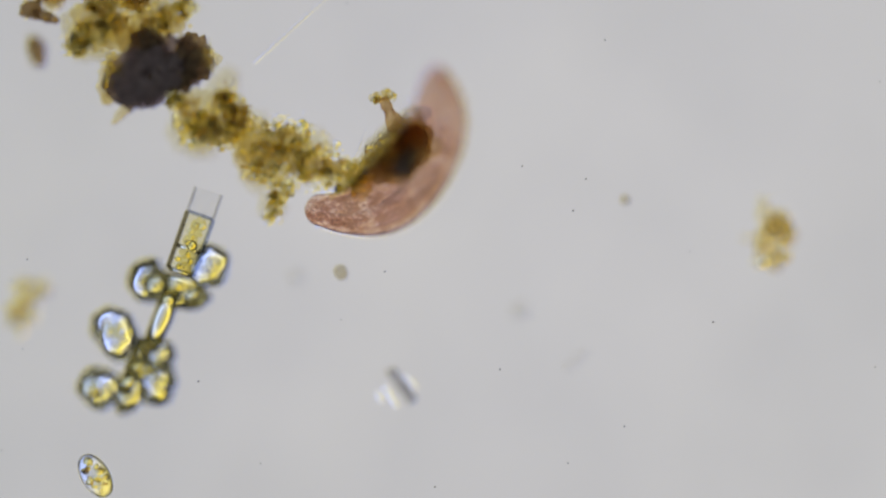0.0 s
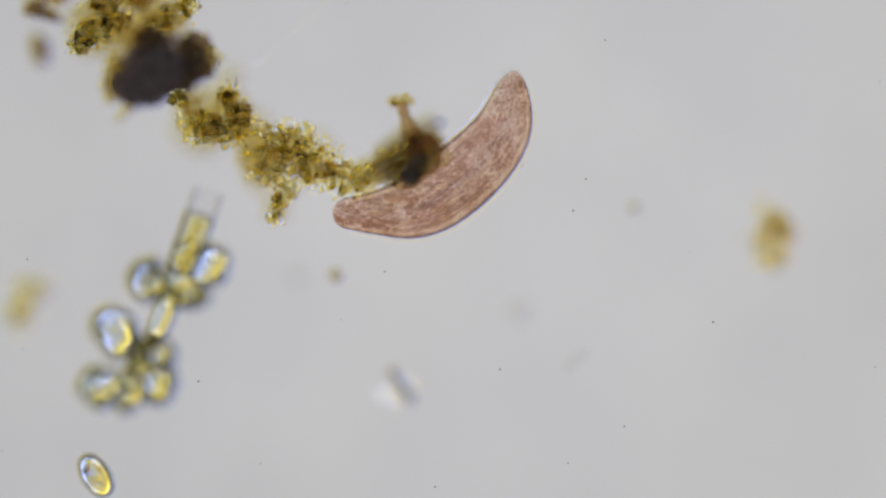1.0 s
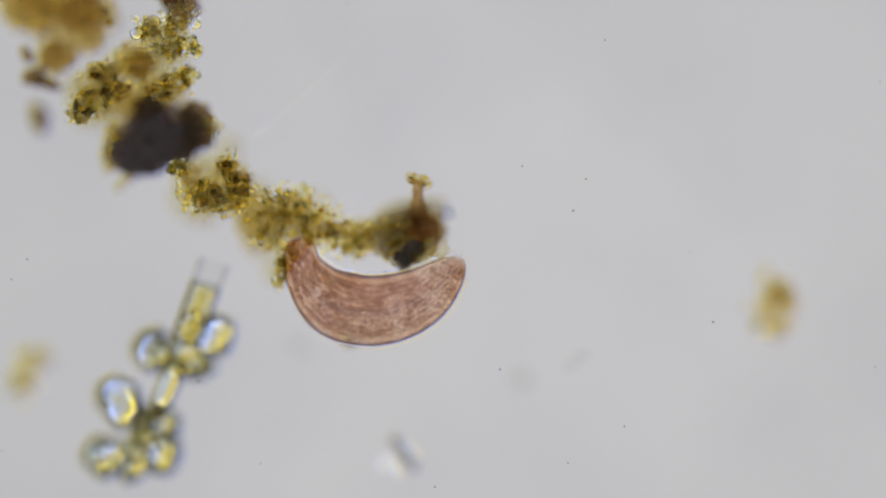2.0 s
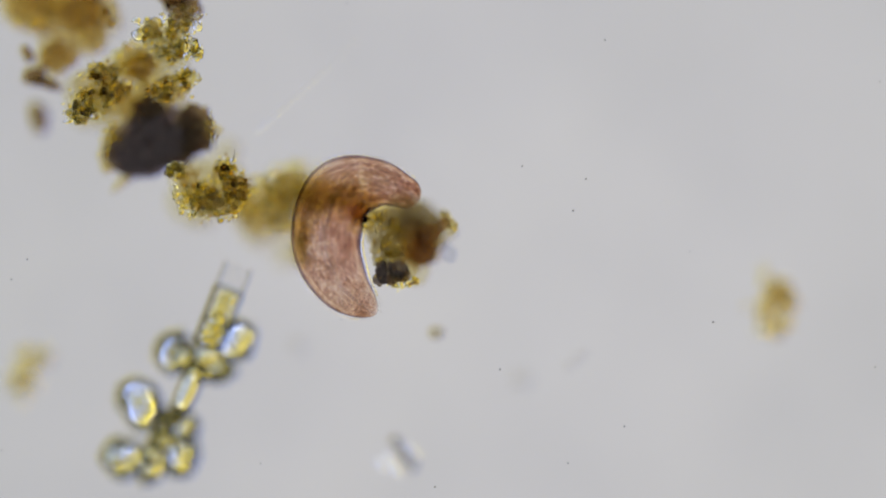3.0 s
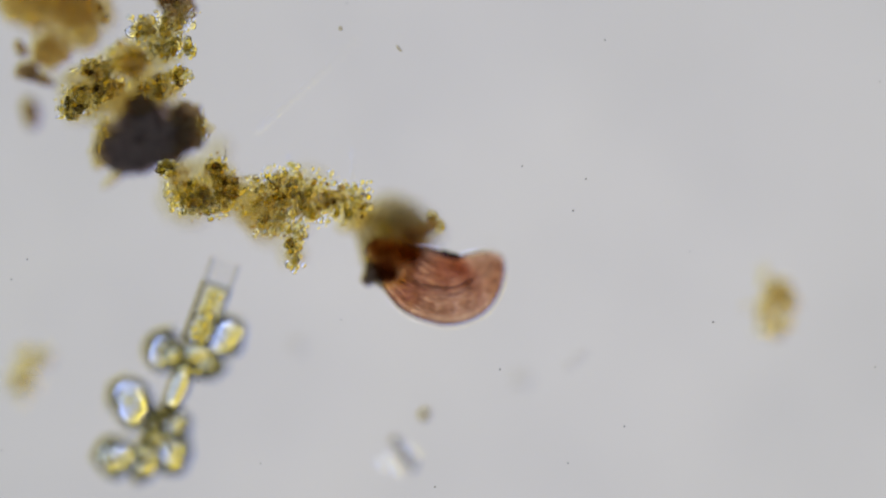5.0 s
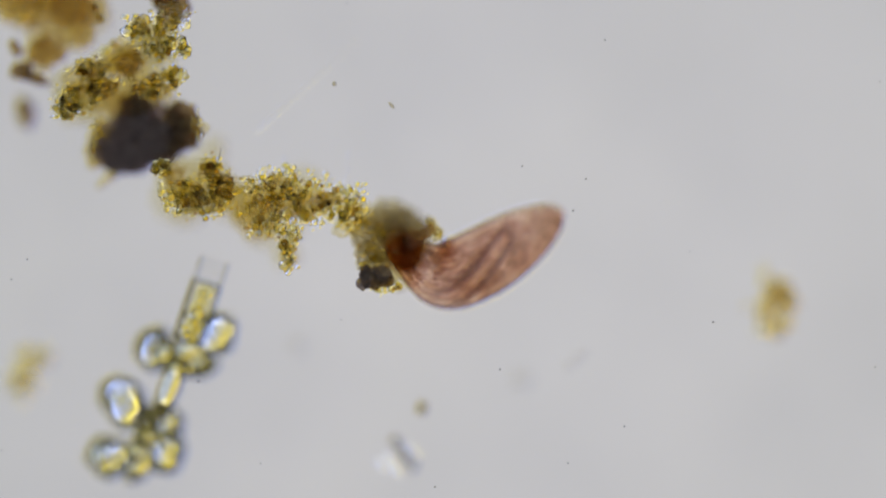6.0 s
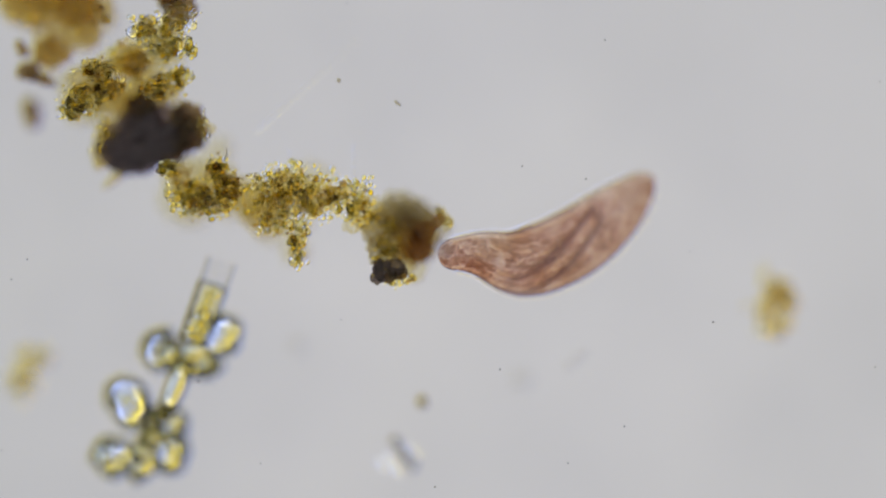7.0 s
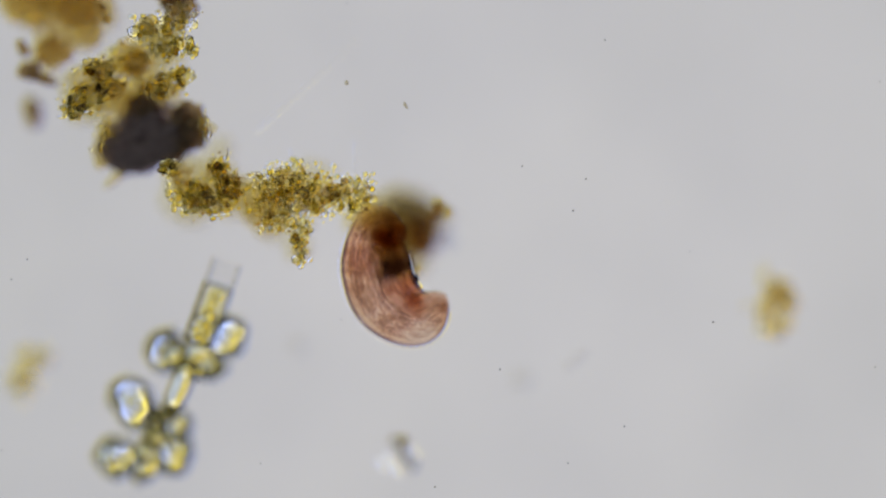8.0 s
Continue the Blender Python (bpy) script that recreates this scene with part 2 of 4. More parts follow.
def grain_mesh(name, places, sizes, rng, fine=2, lumpy=0.5):
    """Many small rounded grains as one mesh."""
    v, f = BALL[fine]
    k = len(places)
    stretch = 1 + rng.uniform(-lumpy, lumpy, (k, 1, 3))
    dent = 1 + rng.normal(0, 0.10, (k, len(v), 1))
    verts = np.asarray(places)[:, None, :] + v[None] * stretch * dent * np.asarray(sizes)[:, None, None]
    faces = f[None] + (np.arange(k) * len(v))[:, None, None]
    me = bpy.data.meshes.new(name)
    me.from_pydata(verts.reshape(-1, 3).tolist(), [], faces.reshape(-1, 3).tolist())
    return me


def bead_mesh(material, seed):
    bm = bmesh.new()
    blob(bm, (0, 0, 0), (1.0, 0.9, 0.85), 20 * seed, 2, 0.25, 0.9, seed)
    me = bpy.data.meshes.new("bead")
    bm.to_mesh(me)
    bm.free()
    me.materials.append(material)
    return me


def tube(bm, points, radii, sides=6):
    """A thin tapering tube along points."""
    rings = []
    for i, p in enumerate(points):
        d = (Vector(points[min(i + 1, len(points) - 1)]) - Vector(points[max(i - 1, 0)])).normalized()
        a = d.orthogonal().normalized()
        b = d.cross(a)
        rings.append([bm.verts.new(Vector(p) + (a * math.cos(k * math.tau / sides) + b * math.sin(k * math.tau / sides)) * radii[i]) for k in range(sides)])
    for r, q in zip(rings, rings[1:]):
        for k in range(sides):
            bm.faces.new((r[k], r[(k + 1) % sides], q[(k + 1) % sides], q[k]))
    bm.faces.new(rings[0][::-1]), bm.faces.new(rings[-1])


# ---- the microscope: slide, cover glass, stage, condenser, lamp ----
def slab(name, low, high, half_x, half_y, material, label):
    bm = bmesh.new()
    bmesh.ops.create_cube(bm, size=1, matrix=Matrix.Translation((0, 0, (low + high) / 2)) @ Matrix.Diagonal((2 * half_x, 2 * half_y, high - low, 1)))
    bmesh.ops.bevel(bm, geom=bm.edges[:], offset=0.02, segments=2, affect="EDGES")
    ob = part(name, bm, material, None, label, smooth=False)
    ob.visible_shadow = False
    return tagged(ob, label, "glass slide", kind="structure")


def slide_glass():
    """Clear glass with faint mottling; painted tints cancel the lamp's colour gradient and dim the field's edges."""
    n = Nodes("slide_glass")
    mottle = n.ramp(n.noise(5.0, 3.0, 0.5), [(0.35, (0.945, 0.948, 0.953)), (0.65, (0.999, 0.998, 0.996))])
    # side-to-side tint painted in to cancel the colour gradient of the lamp
    field_tint = n.ramp(n.across(0.8), [(0.0, (0.728, 0.761, 1.0)), (0.25, (0.750, 0.768, 0.866)), (0.5, (0.775, 0.775, 0.775)), (0.75, (0.802, 0.782, 0.707)), (1.0, (0.832, 0.789, 0.655))])
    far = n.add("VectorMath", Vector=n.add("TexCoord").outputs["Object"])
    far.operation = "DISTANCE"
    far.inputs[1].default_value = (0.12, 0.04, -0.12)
    # fall-off of the lamplight towards the field's edges, put into the glass tint
    field_falloff = n.ramp(far.outputs["Value"], [(0.10, (1.0, 1.0, 1.0)), (0.35, (0.982, 0.983, 0.982)), (0.65, (0.955, 0.960, 0.955))])
    clear = n.add("BsdfTransparent", Color=n.times(n.times(mottle, field_falloff), field_tint)).outputs[0]
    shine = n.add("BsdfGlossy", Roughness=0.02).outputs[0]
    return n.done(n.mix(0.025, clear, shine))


slab("ground", -0.21, -0.036, 2.9, 2.3, slide_glass(), "clear glass microscope slide, mottled and tinted to even the lit field")


def microscope():
    black = plain_material("black_enamel", (0.004, 0.004, 0.004), (0.008, 0.008, 0.008), 3.0)
    bm = bmesh.new()
    rings = []
    # unseen stage and well, added to darken rays refracted past the lamp
    for r, z in ((3.8, -1.1), (3.8, -1.02), (1.9, -1.02), (1.9, -1.1), (7.1, -10.0), (7.1, -10.1), (7.6, -10.1), (3.8, -1.1)):
        rings.append([bm.verts.new((r * math.cos(k * math.tau / 64), r * math.sin(k * math.tau / 64), z)) for k in range(64)])
    for r, q in zip(rings, rings[1:]):
        for k in range(64):
            bm.faces.new((r[k], q[k], q[(k + 1) % 64], r[(k + 1) % 64]))
    tagged(part("stage", bm, black, None), "unseen black microscope stage with condenser well, blocking light round the lamp", "microscope stage", kind="structure")
    n = Nodes("frosted_lamp")
    # lens colour fringes painted into the glow: warm on one side, cool on the other
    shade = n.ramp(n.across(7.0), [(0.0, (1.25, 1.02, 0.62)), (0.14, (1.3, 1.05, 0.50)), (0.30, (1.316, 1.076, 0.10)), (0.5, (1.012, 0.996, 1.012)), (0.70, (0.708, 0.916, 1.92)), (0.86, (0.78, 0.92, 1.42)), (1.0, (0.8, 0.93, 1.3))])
    # a brighter ring outside the field, added to put glints into the refracting beads
    far = n.add("VectorMath", Vector=n.add("TexCoord").outputs["Object"])
    far.operation = "LENGTH"
    ring = n.add("MapRange", Value=far.outputs["Value"])
    ring.inputs[1].default_value, ring.inputs[2].default_value = 0.0, 7.0
    halo = n.ramp(ring.outputs[0], [(0.0, (0.5, 0.5, 0.5)), (0.40, (0.5, 0.5, 0.5)), (0.47, (1.2, 1.2, 1.2)), (0.62, (1.3, 1.3, 1.3)), (0.74, (0.7, 0.7, 0.7)), (0.86, (0.22, 0.22, 0.25)), (1.0, (0.06, 0.06, 0.08))])
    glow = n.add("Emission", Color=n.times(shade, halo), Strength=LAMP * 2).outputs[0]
    bm = bmesh.new()
    bmesh.ops.create_cone(bm, cap_ends=True, segments=64, radius1=7.0, radius2=7.0, depth=0.08)
    lamp = part("condenser_lamp", bm, n.done(glow), None, smooth=False)
    lamp.location = (0, 0, -10.0)
    tagged(lamp, "frosted condenser lamp under the slide, colour gradient and bright ring painted in", "lamp", kind="structure")


microscope()


# ---- clumps of detritus ----
BEADS = [bead_mesh(bead_glass, k) for k in (1, 2, 3)]


def floc(name, u, v, z, lumps, label, group="detritus", core=None, grains=None, count=250, size=(2.2, 5.0), seed=1, solid=0.8, hairs=0, beads=0):
    """A clot of matted matter with grains on it. lumps: (du, dv, half width, half height, turn) in steps; z: microns of its middle."""
    rng = np.random.default_rng(seed)
    at = spot(u, v, 0)
    ob = thing(name, at, label, "detritus", group)
    places, sizes = [], []
    area = sum(a * b for _, _, a, b, _ in lumps)
    for i, (du, dv, a, b, turn) in enumerate(lumps):
        mid = Vector((du * STEP, -dv * STEP, z * MICRON))
        thick = min(0.22 * (a + b) * STEP, max(z + 33, 6) * MICRON)
        if core:
            bm = bmesh.new()
            blob(bm, mid, (a * STEP * solid, b * STEP * solid, thick * 0.8), turn, 4, min(a, b) * STEP * 0.55, min(a, b) * STEP * 0.6, seed + i)
            part("clot", bm, core, ob)
        for _ in range(int(count * a * b / area)):
            d = rng.normal(0, 1, 3)
            d *= rng.uniform(0.2, 1.0) ** 0.4 / np.linalg.norm(d) * rng.uniform(0.65, 1.32)
            w = Matrix.Rotation(radians(turn), 3, "Z") @ Vector((d[0] * a * STEP, d[1] * b * STEP, d[2] * thick))
            places.append(list(mid + w))
            sizes.append(rng.uniform(*size) * (0.85 + 1.3 * rng.random() ** 5) * STEP)
    if count:
        tagged(put("granular_crust", grain_mesh("granular_crust", places, sizes, rng), grains or grain_yellow, ob), kind="stuff")
    for k in range(beads):
        du, dv, a, b, turn = lumps[rng.choice(len(lumps), p=[a * b / area for _, _, a, b, _ in lumps])]
        w, q = rng.uniform(0, math.tau), rng.uniform(0.1, 0.9)
        bead = put("bead", BEADS[k % 3], bead_glass, ob)
        bead.location = ((du + a * q * math.cos(w)) * STEP, (-dv + b * q * math.sin(w)) * STEP, z * MICRON + rng.uniform(-6, 6) * MICRON)
        bead.scale = [rng.uniform(3.2, 5.6) * STEP] * 3
    for k in range(hairs):
        du, dv, a, b, turn = lumps[k % len(lumps)]
        w = rng.uniform(0, math.tau)
        p = Vector((du * STEP, -dv * STEP, z * MICRON)) + Vector((math.cos(w) * a, math.sin(w) * b, 0)) * STEP * 0.8
        d = Vector((math.cos(w + rng.normal(0, 0.4)), math.sin(w + rng.normal(0, 0.4)), rng.normal(0, 0.15)))
        n = rng.uniform(18, 42) * STEP
        bend = Vector((-d.y, d.x, 0)) * rng.normal(0, 0.25)
        bm = bmesh.new()
        tube(bm, [p + (d + bend * q) * n * q for q in (0, 0.35, 0.7, 1)], [0.9 * STEP, 0.8 * STEP, 0.6 * STEP, 0.2 * STEP], 5)
        part("hair", bm, hair_brown, ob)
    return ob


def later(x, y):
    """View steps of a place on the mat, told as the camera sees it once the stage has moved and the mat has settled."""
    off = Matrix.Rotation(radians(2.6), 2) @ Vector((x - 253, 236 - y))
    return 266 + off.x, 116 - off.y


def fringe(ob, lumps, material, label, seed, fine=0.008):
    """Soft translucent matter round a clump, each lump a part: steps right, steps down, microns up, half width, half height."""
    for i, (du, dv, z, a, b) in enumerate(lumps):
        bm = bmesh.new()
        blob(bm, (du * STEP, -dv * STEP, z * MICRON), (a * STEP, b * STEP, min(a, b) * STEP * 0.5), 23 * i, 4, min(a, b) * STEP * 0.45, fine, seed + i)
        part("fringe", bm, material, ob, label)


dark_clump = floc("dark_clump", *later(253, 236), 19, [(0, 8, 66, 52, 30), (-34, 32, 40, 40, 20), (30, -10, 46, 44, -30), (-16, 50, 46, 24, 8), (46, 14, 44, 30, 30), (-4, -34, 26, 36, -20), (70, -20, 30, 32, 0), (-14, 14, 56, 44, 10), (22, 18, 52, 40, 20), (0, -56, 18, 24, 0), (84, 4, 24, 26, 0)],
                  "dense black clump of decayed matter with yellow grainy fringe", core=clot_black, grains=grain_yellow, count=60, size=(2.0, 4.4), seed=3, solid=0.98)
fringe(dark_clump, [(78, -34, 32, 28, 24), (90, -2, 34, 22, 28), (64, 26, 28, 32, 14), (0, -48, 28, 24, 26)], clot_umber, "brown translucent fringe", 70)
fringe(dark_clump, [(-74, 30, 24, 14, 40), (-60, -6, 30, 14, 20), (-34, 70, 20, 44, 10), (104, -16, 40, 14, 26), (24, -60, 20, 28, 18), (-68, 56, 20, 12, 14), (-10, -72, 22, 22, 30), (40, -78, 26, 28, 18), (-36, -50, 14, 24, 26)], clot_fringe, "yellow brown translucent fringe", 90)
rim_grains = np.random.default_rng(33)
places = [((108 + rim_grains.normal(0, 6)) * STEP, (16 + rim_grains.normal(0, 16)) * STEP, 0.050 + rim_grains.uniform(-0.006, 0.006)) for _ in range(34)]
places += [((-70 + rim_grains.normal(0, 8)) * STEP, (2 + rim_grains.normal(0, 18)) * STEP, 0.046) for _ in range(44)]
tagged(put("granular_crust", grain_mesh("granular_crust", places, rim_grains.uniform(2.0, 4.4, 78) * STEP, rim_grains), grain_yellow, dark_clump), kind="stuff")
floc_top = floc("floc", *later(152, 172), 51, [(0, 0, 44, 32, 10), (38, -20, 34, 22, 0), (-22, 22, 26, 20, 0), (20, -50, 34, 22, 0)], "loose yellow floc of beaded algal grains",
                core=clot_haze, grains=grain_pale, count=520, size=(2.0, 4.2), seed=4, solid=0.7, beads=90)
floc_pale = floc("floc", *later(288, 66), 53, [(0, 0, 46, 38, 0), (-36, -16, 26, 22, 0), (30, -36, 32, 32, 0), (50, 20, 16, 12, 0), (8, 28, 30, 18, 0)], "pale granular floc of clear yellow beads",
                 core=clot_haze, grains=grain_pale, count=470, size=(1.9, 4.2), seed=5, solid=0.55, beads=110)
floc_small = floc("floc", *later(300, 146), 52, [(0, 0, 38, 28, 20), (22, -14, 18, 18, 0), (-22, 12, 26, 22, 0)], "small olive floc beside the dark clump", core=clot_olive, count=210, size=(1.9, 4.2), seed=6, solid=0.7, beads=40)
floc_bridge = floc("floc", *later(228, 104), 34, [(0, 0, 38, 34, 0), (24, 10, 24, 30, 0), (-30, 6, 26, 22, 0)], "olive brown floc joining the pale floc to the dark clump",
                   core=clot_olive, count=190, size=(2.0, 4.6), seed=13, solid=0.75, beads=24)
floc_corner = floc("floc", *later(100, 20), 10, [(-50, -10, 50, 40, 0), (40, 0, 52, 40, 0), (-6, 76, 34, 30, 0), (52, 46, 36, 26, 20), (0, -60, 80, 40, 0), (-90, -60, 50, 50, 0)], "large olive brown mat of matted algae",
                   core=clot_olive, count=220, size=(2.6, 5.6), seed=7, solid=0.9)
fringe(floc_corner, [(0, 72, 30, 30, 24), (14, 60, 26, 22, 28), (36, -8, 22, 40, 28), (-20, 40, 24, 24, 20), (-60, -20, 18, 40, 28), (60, 30, 26, 30, 20), (74, -10, 24, 26, 30)], clot_brown, "brown matting", 200, 0.004)
fringe(floc_bridge, [(-20, 46, 38, 14, 11), (2, 0, 24, 30, 26), (14, 10, 30, 22, 22)], clot_brown, "brown lump", 210, 0.004)
fringe(floc_top, [(12, -30, 28, 42, 30), (46, 6, 28, 30, 24)], clot_fringe, "yellow brown matting", 120)
fringe(floc_corner, [(-10, 74, 14, 30, 26), (30, -4, 6, 50, 34), (-40, -6, 6, 44, 34), (60, 40, 10, 26, 18), (-70, -40, 4, 50, 40), (0, -70, 4, 80, 40), (0, 10, 2, 66, 34), (84, 4, 8, 26, 30)], clot_fringe, "blurred olive brown matting", 110)
chip_dark = floc("chip", *later(50, 126), 24, [(0, 0, 20, 17, -20), (26, 12, 26, 9, -20), (-12, -40, 9, 16, 30)], "dark brown chip with a yellow edge", core=clot_umber, count=24, size=(2.5, 4.5), seed=8, solid=1.0)
chip_blur = floc("chip", *later(57, 200), -2, [(0, 0, 15, 28, 15)], "brown oblong chip lying low on the slide", core=clot_umber, count=6, size=(2.5, 4), seed=9, solid=1.0)
chip_top = floc("chip", *later(318, 8), 34, [(0, 0, 30, 22, 0), (-18, -14, 26, 22, 0)], "dark brown chip atop the pale floc", core=clot_umber, count=40, size=(2, 4), seed=10, solid=1.0)
chip_gold = floc("chip", *later(182, 24), 40, [(0, 0, 8, 20, 20)], "narrow golden chip standing on the mat", core=clot_brown, count=24, size=(2, 4), seed=14, solid=1.0)
floc_mid = floc("floc", *later(352, 330), 50, [(-52, -30, 20, 18, 0), (-6, 20, 54, 34, -15), (34, -28, 28, 30, 0), (58, 0, 22, 30, 0), (34, 26, 36, 28, 0)], "yellow green floc of clear algal beads",
                core=clot_olive, count=740, size=(1.9, 4.2), seed=11, solid=0.62, beads=130, hairs=3)
strand = floc("strand", 520, 268, 49, [(-66, -18, 44, 50, 0), (-20, -18, 48, 52, 20), (24, 8, 50, 44, 15), (74, 26, 48, 34, 15), (-60, 30, 36, 26, 0), (-30, 60, 22, 28, -20), (-36, 84, 15, 18, 0), (-42, 106, 15, 11, 0)],
              "grainy olive strand of detritus with a short tail", core=clot_olive, count=1150, size=(1.9, 4.2), seed=12, solid=0.56, beads=240)


def dark_bits(ob, z, bits, seed):
    """Dark brown lumps caught in a floc, each a part."""
    for i, (du, dv, a, b, t) in enumerate(bits):
        bm = bmesh.new()
        blob(bm, (du * STEP, -dv * STEP, z * MICRON), (a * STEP, b * STEP, min(a, b) * STEP * 0.7), t, 4, min(a, b) * STEP * 1.1, min(a, b) * STEP * 0.38, seed + i)
        part("lump", bm, clot_brown, ob, "dark brown lump")


def droplets(ob, du, dv, z, reach, count, seed):
    """Clear round beads clinging to the end of a floc, each a part."""
    rng = np.random.default_rng(seed)
    for k in range(count):
        w, q = rng.uniform(0, math.tau), rng.uniform(0.1, 1.0) ** 0.5
        bead = put("bead", BEADS[k % 3], bead_glass, ob)
        bead.location = ((du + reach * q * math.cos(w)) * STEP, (-dv + 0.7 * reach * q * math.sin(w)) * STEP, (z + rng.uniform(-4, 4)) * MICRON)
        bead.scale = [rng.uniform(3.6, 6.8) * STEP] * 3


droplets(strand, 104, 12, 54, 26, 16, 400)
droplets(strand, 30, 30, 54, 36, 8, 401)
droplets(strand, -44, 112, 54, 18, 8, 402)
droplets(floc_mid, -54, -30, 54, 18, 14, 403)
droplets(floc_pale, 40, 20, 56, 30, 12, 404)
droplets(floc_top, -28, 32, 54, 14, 5, 405)
droplets(floc_small, 24, -12, 56, 20, 8, 406)


def veil(ob, lumps, seed):
    """Hazy matter under a floc, below the plane in focus, each lump a part."""
    for i, (du, dv, z, a, b) in enumerate(lumps):
        bm = bmesh.new()
        blob(bm, (du * STEP, -dv * STEP, z * MICRON), (a * STEP, b * STEP, 0.010), 37 * i, 4, 0.006, 0.014, seed + i)
        part("matting", bm, clot_haze, ob, "hazy yellow matting")


veil(strand, [(-70, -6, -8, 40, 46), (-64, 34, -4, 34, 34), (-20, 30, 0, 40, 30), (-40, 92, 4, 20, 26), (20, -24, -4, 40, 30)], 300)
fringe(strand, [(-40, 96, 34, 14, 18), (-96, -20, 16, 32, 36), (-80, 14, 12, 34, 32)], clot_fringe, "hazy olive matting", 310)
veil(floc_mid, [(-30, 30, -6, 40, 28), (10, 34, -8, 50, 26), (30, -44, -8, 40, 24), (70, 20, -8, 34, 40), (0, 0, 20, 60, 44), (-20, -10, 16, 44, 34), (44, 4, 18, 40, 44)], 320)
veil(floc_top, [(0, 20, 6, 40, 30), (40, 20, 4, 36, 24), (70, -10, 16, 40, 36), (-10, -6, 18, 48, 34)], 340)
veil(floc_pale, [(0, 10, 22, 46, 40), (-30, 40, 16, 40, 36), (16, 54, 20, 34, 30)], 350)
veil(floc_small, [(-20, 8, 20, 40, 30), (-50, 20, 16, 30, 26)], 360)
for base, tip in (((84, 12), (109, -64)), ((-10, -48), (-4, -85))):
    bm = bmesh.new()
    a, b = (Vector((p[0] * STEP, -p[1] * STEP, 0.040)) for p in (base, tip))
    tube(bm, [a, a.lerp(b, 0.5) + Vector((0.002, 0, 0)), b], [1.8 * STEP, 1.5 * STEP, 0.8 * STEP], 6)
    part("bristle", bm, hair_glass, strand, "thin upright bristle")
dark_bits(strand, 46, [(-24, -30, 24, 14, -30), (8, 16, 28, 16, -20), (-40, -2, 18, 12, 10), (50, 10, 20, 12, -15)], 130)
dark_bits(floc_mid, 46, [(-30, -16, 17, 15, 0), (24, -32, 14, 9, 30), (58, -6, 15, 20, 0), (10, 4, 14, 8, -20), (-6, 30, 16, 8, 10)], 150)
dark_bits(floc_top, 44, [(52, -16, 18, 14, 40), (20, -44, 16, 10, 0)], 160)
dark_bits(floc_pale, 46, [(-30, -20, 14, 10, 30), (20, -30, 16, 10, 0)], 170)


def knot():
    """The round amber clump with a stalked tuft that the ciliate tugs about. Steps to the right, up and towards the eye, from its middle."""
    ob = thing("knot", spot(727, 304, 32), "amber brown clump of detritus with a stalked tuft", "detritus", "detritus")
    rng = np.random.default_rng(21)

    def at(x, y, z):
        return Vector((x * STEP, y * STEP, z * STEP))

    for k, (x, y, z, a, b) in enumerate(((0, -4, -8, 42, 42), (0, -10, -4, 30, 34), (2, -16, 2, 22, 24))):
        bm = bmesh.new()
        blob(bm, at(x, y, z), (a * STEP, b * STEP, 24 * STEP), 40 * k, 4, 0.008, 0.014, 2 + k)
        part("lump", bm, clot_rust if k == 2 else clot_amber, ob, "round amber brown lump")
    bm = bmesh.new()
    blob(bm, at(8, -22, -4), (22 * STEP, 22 * STEP, 14 * STEP), 20, 4, 0.004, 0.012, 12)
    part("lump", bm, clot_rust, ob, "rusty brown lump")
    bm = bmesh.new()
    blob(bm, at(56, -22, 10), (14 * STEP, 17 * STEP, 12 * STEP), 20, 3, 0.002, 0.012, 13)
    part("lilac_blob", bm, lilac_patch, ob, "pale lilac blob")
    # olive matting beside the lump, then soft haze round it
    for k, (x, y, z, a, b, grain) in enumerate(((-62, 16, 16, 26, 30, 1), (-62, -20, 24, 20, 30, 1), (-42, 40, 6, 30, 24, 1), (-84, 44, 20, 26, 20, 1), (-44, -34, 20, 26, 22, 1), (-72, 58, 20, 26, 18, 1), (-100, 30, 22, 22, 18, 1), (-52, -2, 18, 22, 34, 1),
                                                (0, 8, -18, 52, 50, 0), (-14, 34, -20, 46, 34, 0), (-24, 46, -16, 40, 30, 0), (20, 22, -16, 44, 34, 0), (0, 40, -30, 40, 26, 0), (-34, 14, -20, 40, 40, 0), (14, 8, -24, 36, 34, 0), (2, -46, -6, 30, 20, 0), (-20, -40, 0, 26, 22, 0))):
        bm = bmesh.new()
        blob(bm, at(x, y, z), (a * STEP, b * STEP, (14 if grain else 16) * STEP), 30 * k, 5, 0.008 if grain else 0.007, 0.006 if grain else 0.010, 25 + k)
        part("matting", bm, (clot_olive if k in (3, 5, 6) else clot_moss) if grain else clot_haze if k > 12 else clot_moss, ob, "olive matted fringe")
    for k, (x, y, z, a, b) in enumerate(((-54, -56, 40, 20, 18), (-34, -54, 38, 18, 16), (-24, -62, 38, 12, 11), (-66, -64, 42, 15, 12), (-46, -68, 40, 12, 9), (-62, -46, 36, 11, 10))):
        bm = bmesh.new()
        blob(bm, at(x, y, z), (a * STEP, b * STEP, 10 * STEP), 25 * k, 4, 0.003, 0.007, 8 + k)
        part("granule", bm, clot_umber if k in (2, 4) else clot_granule, ob, "black knobbly granule")
    bm = bmesh.new()
    tube(bm, [at(4, 2, 10), at(16, 10, 22), at(28, 18, 36), at(40, 27, 50), at(52, 35, 60)], [14 * STEP, 18 * STEP, 15 * STEP, 10 * STEP, 7 * STEP], 12)
    rough(bm, 0.002, 0.01, 3)
    part("stalk", bm, clot_rust, ob, "short brown stalk")
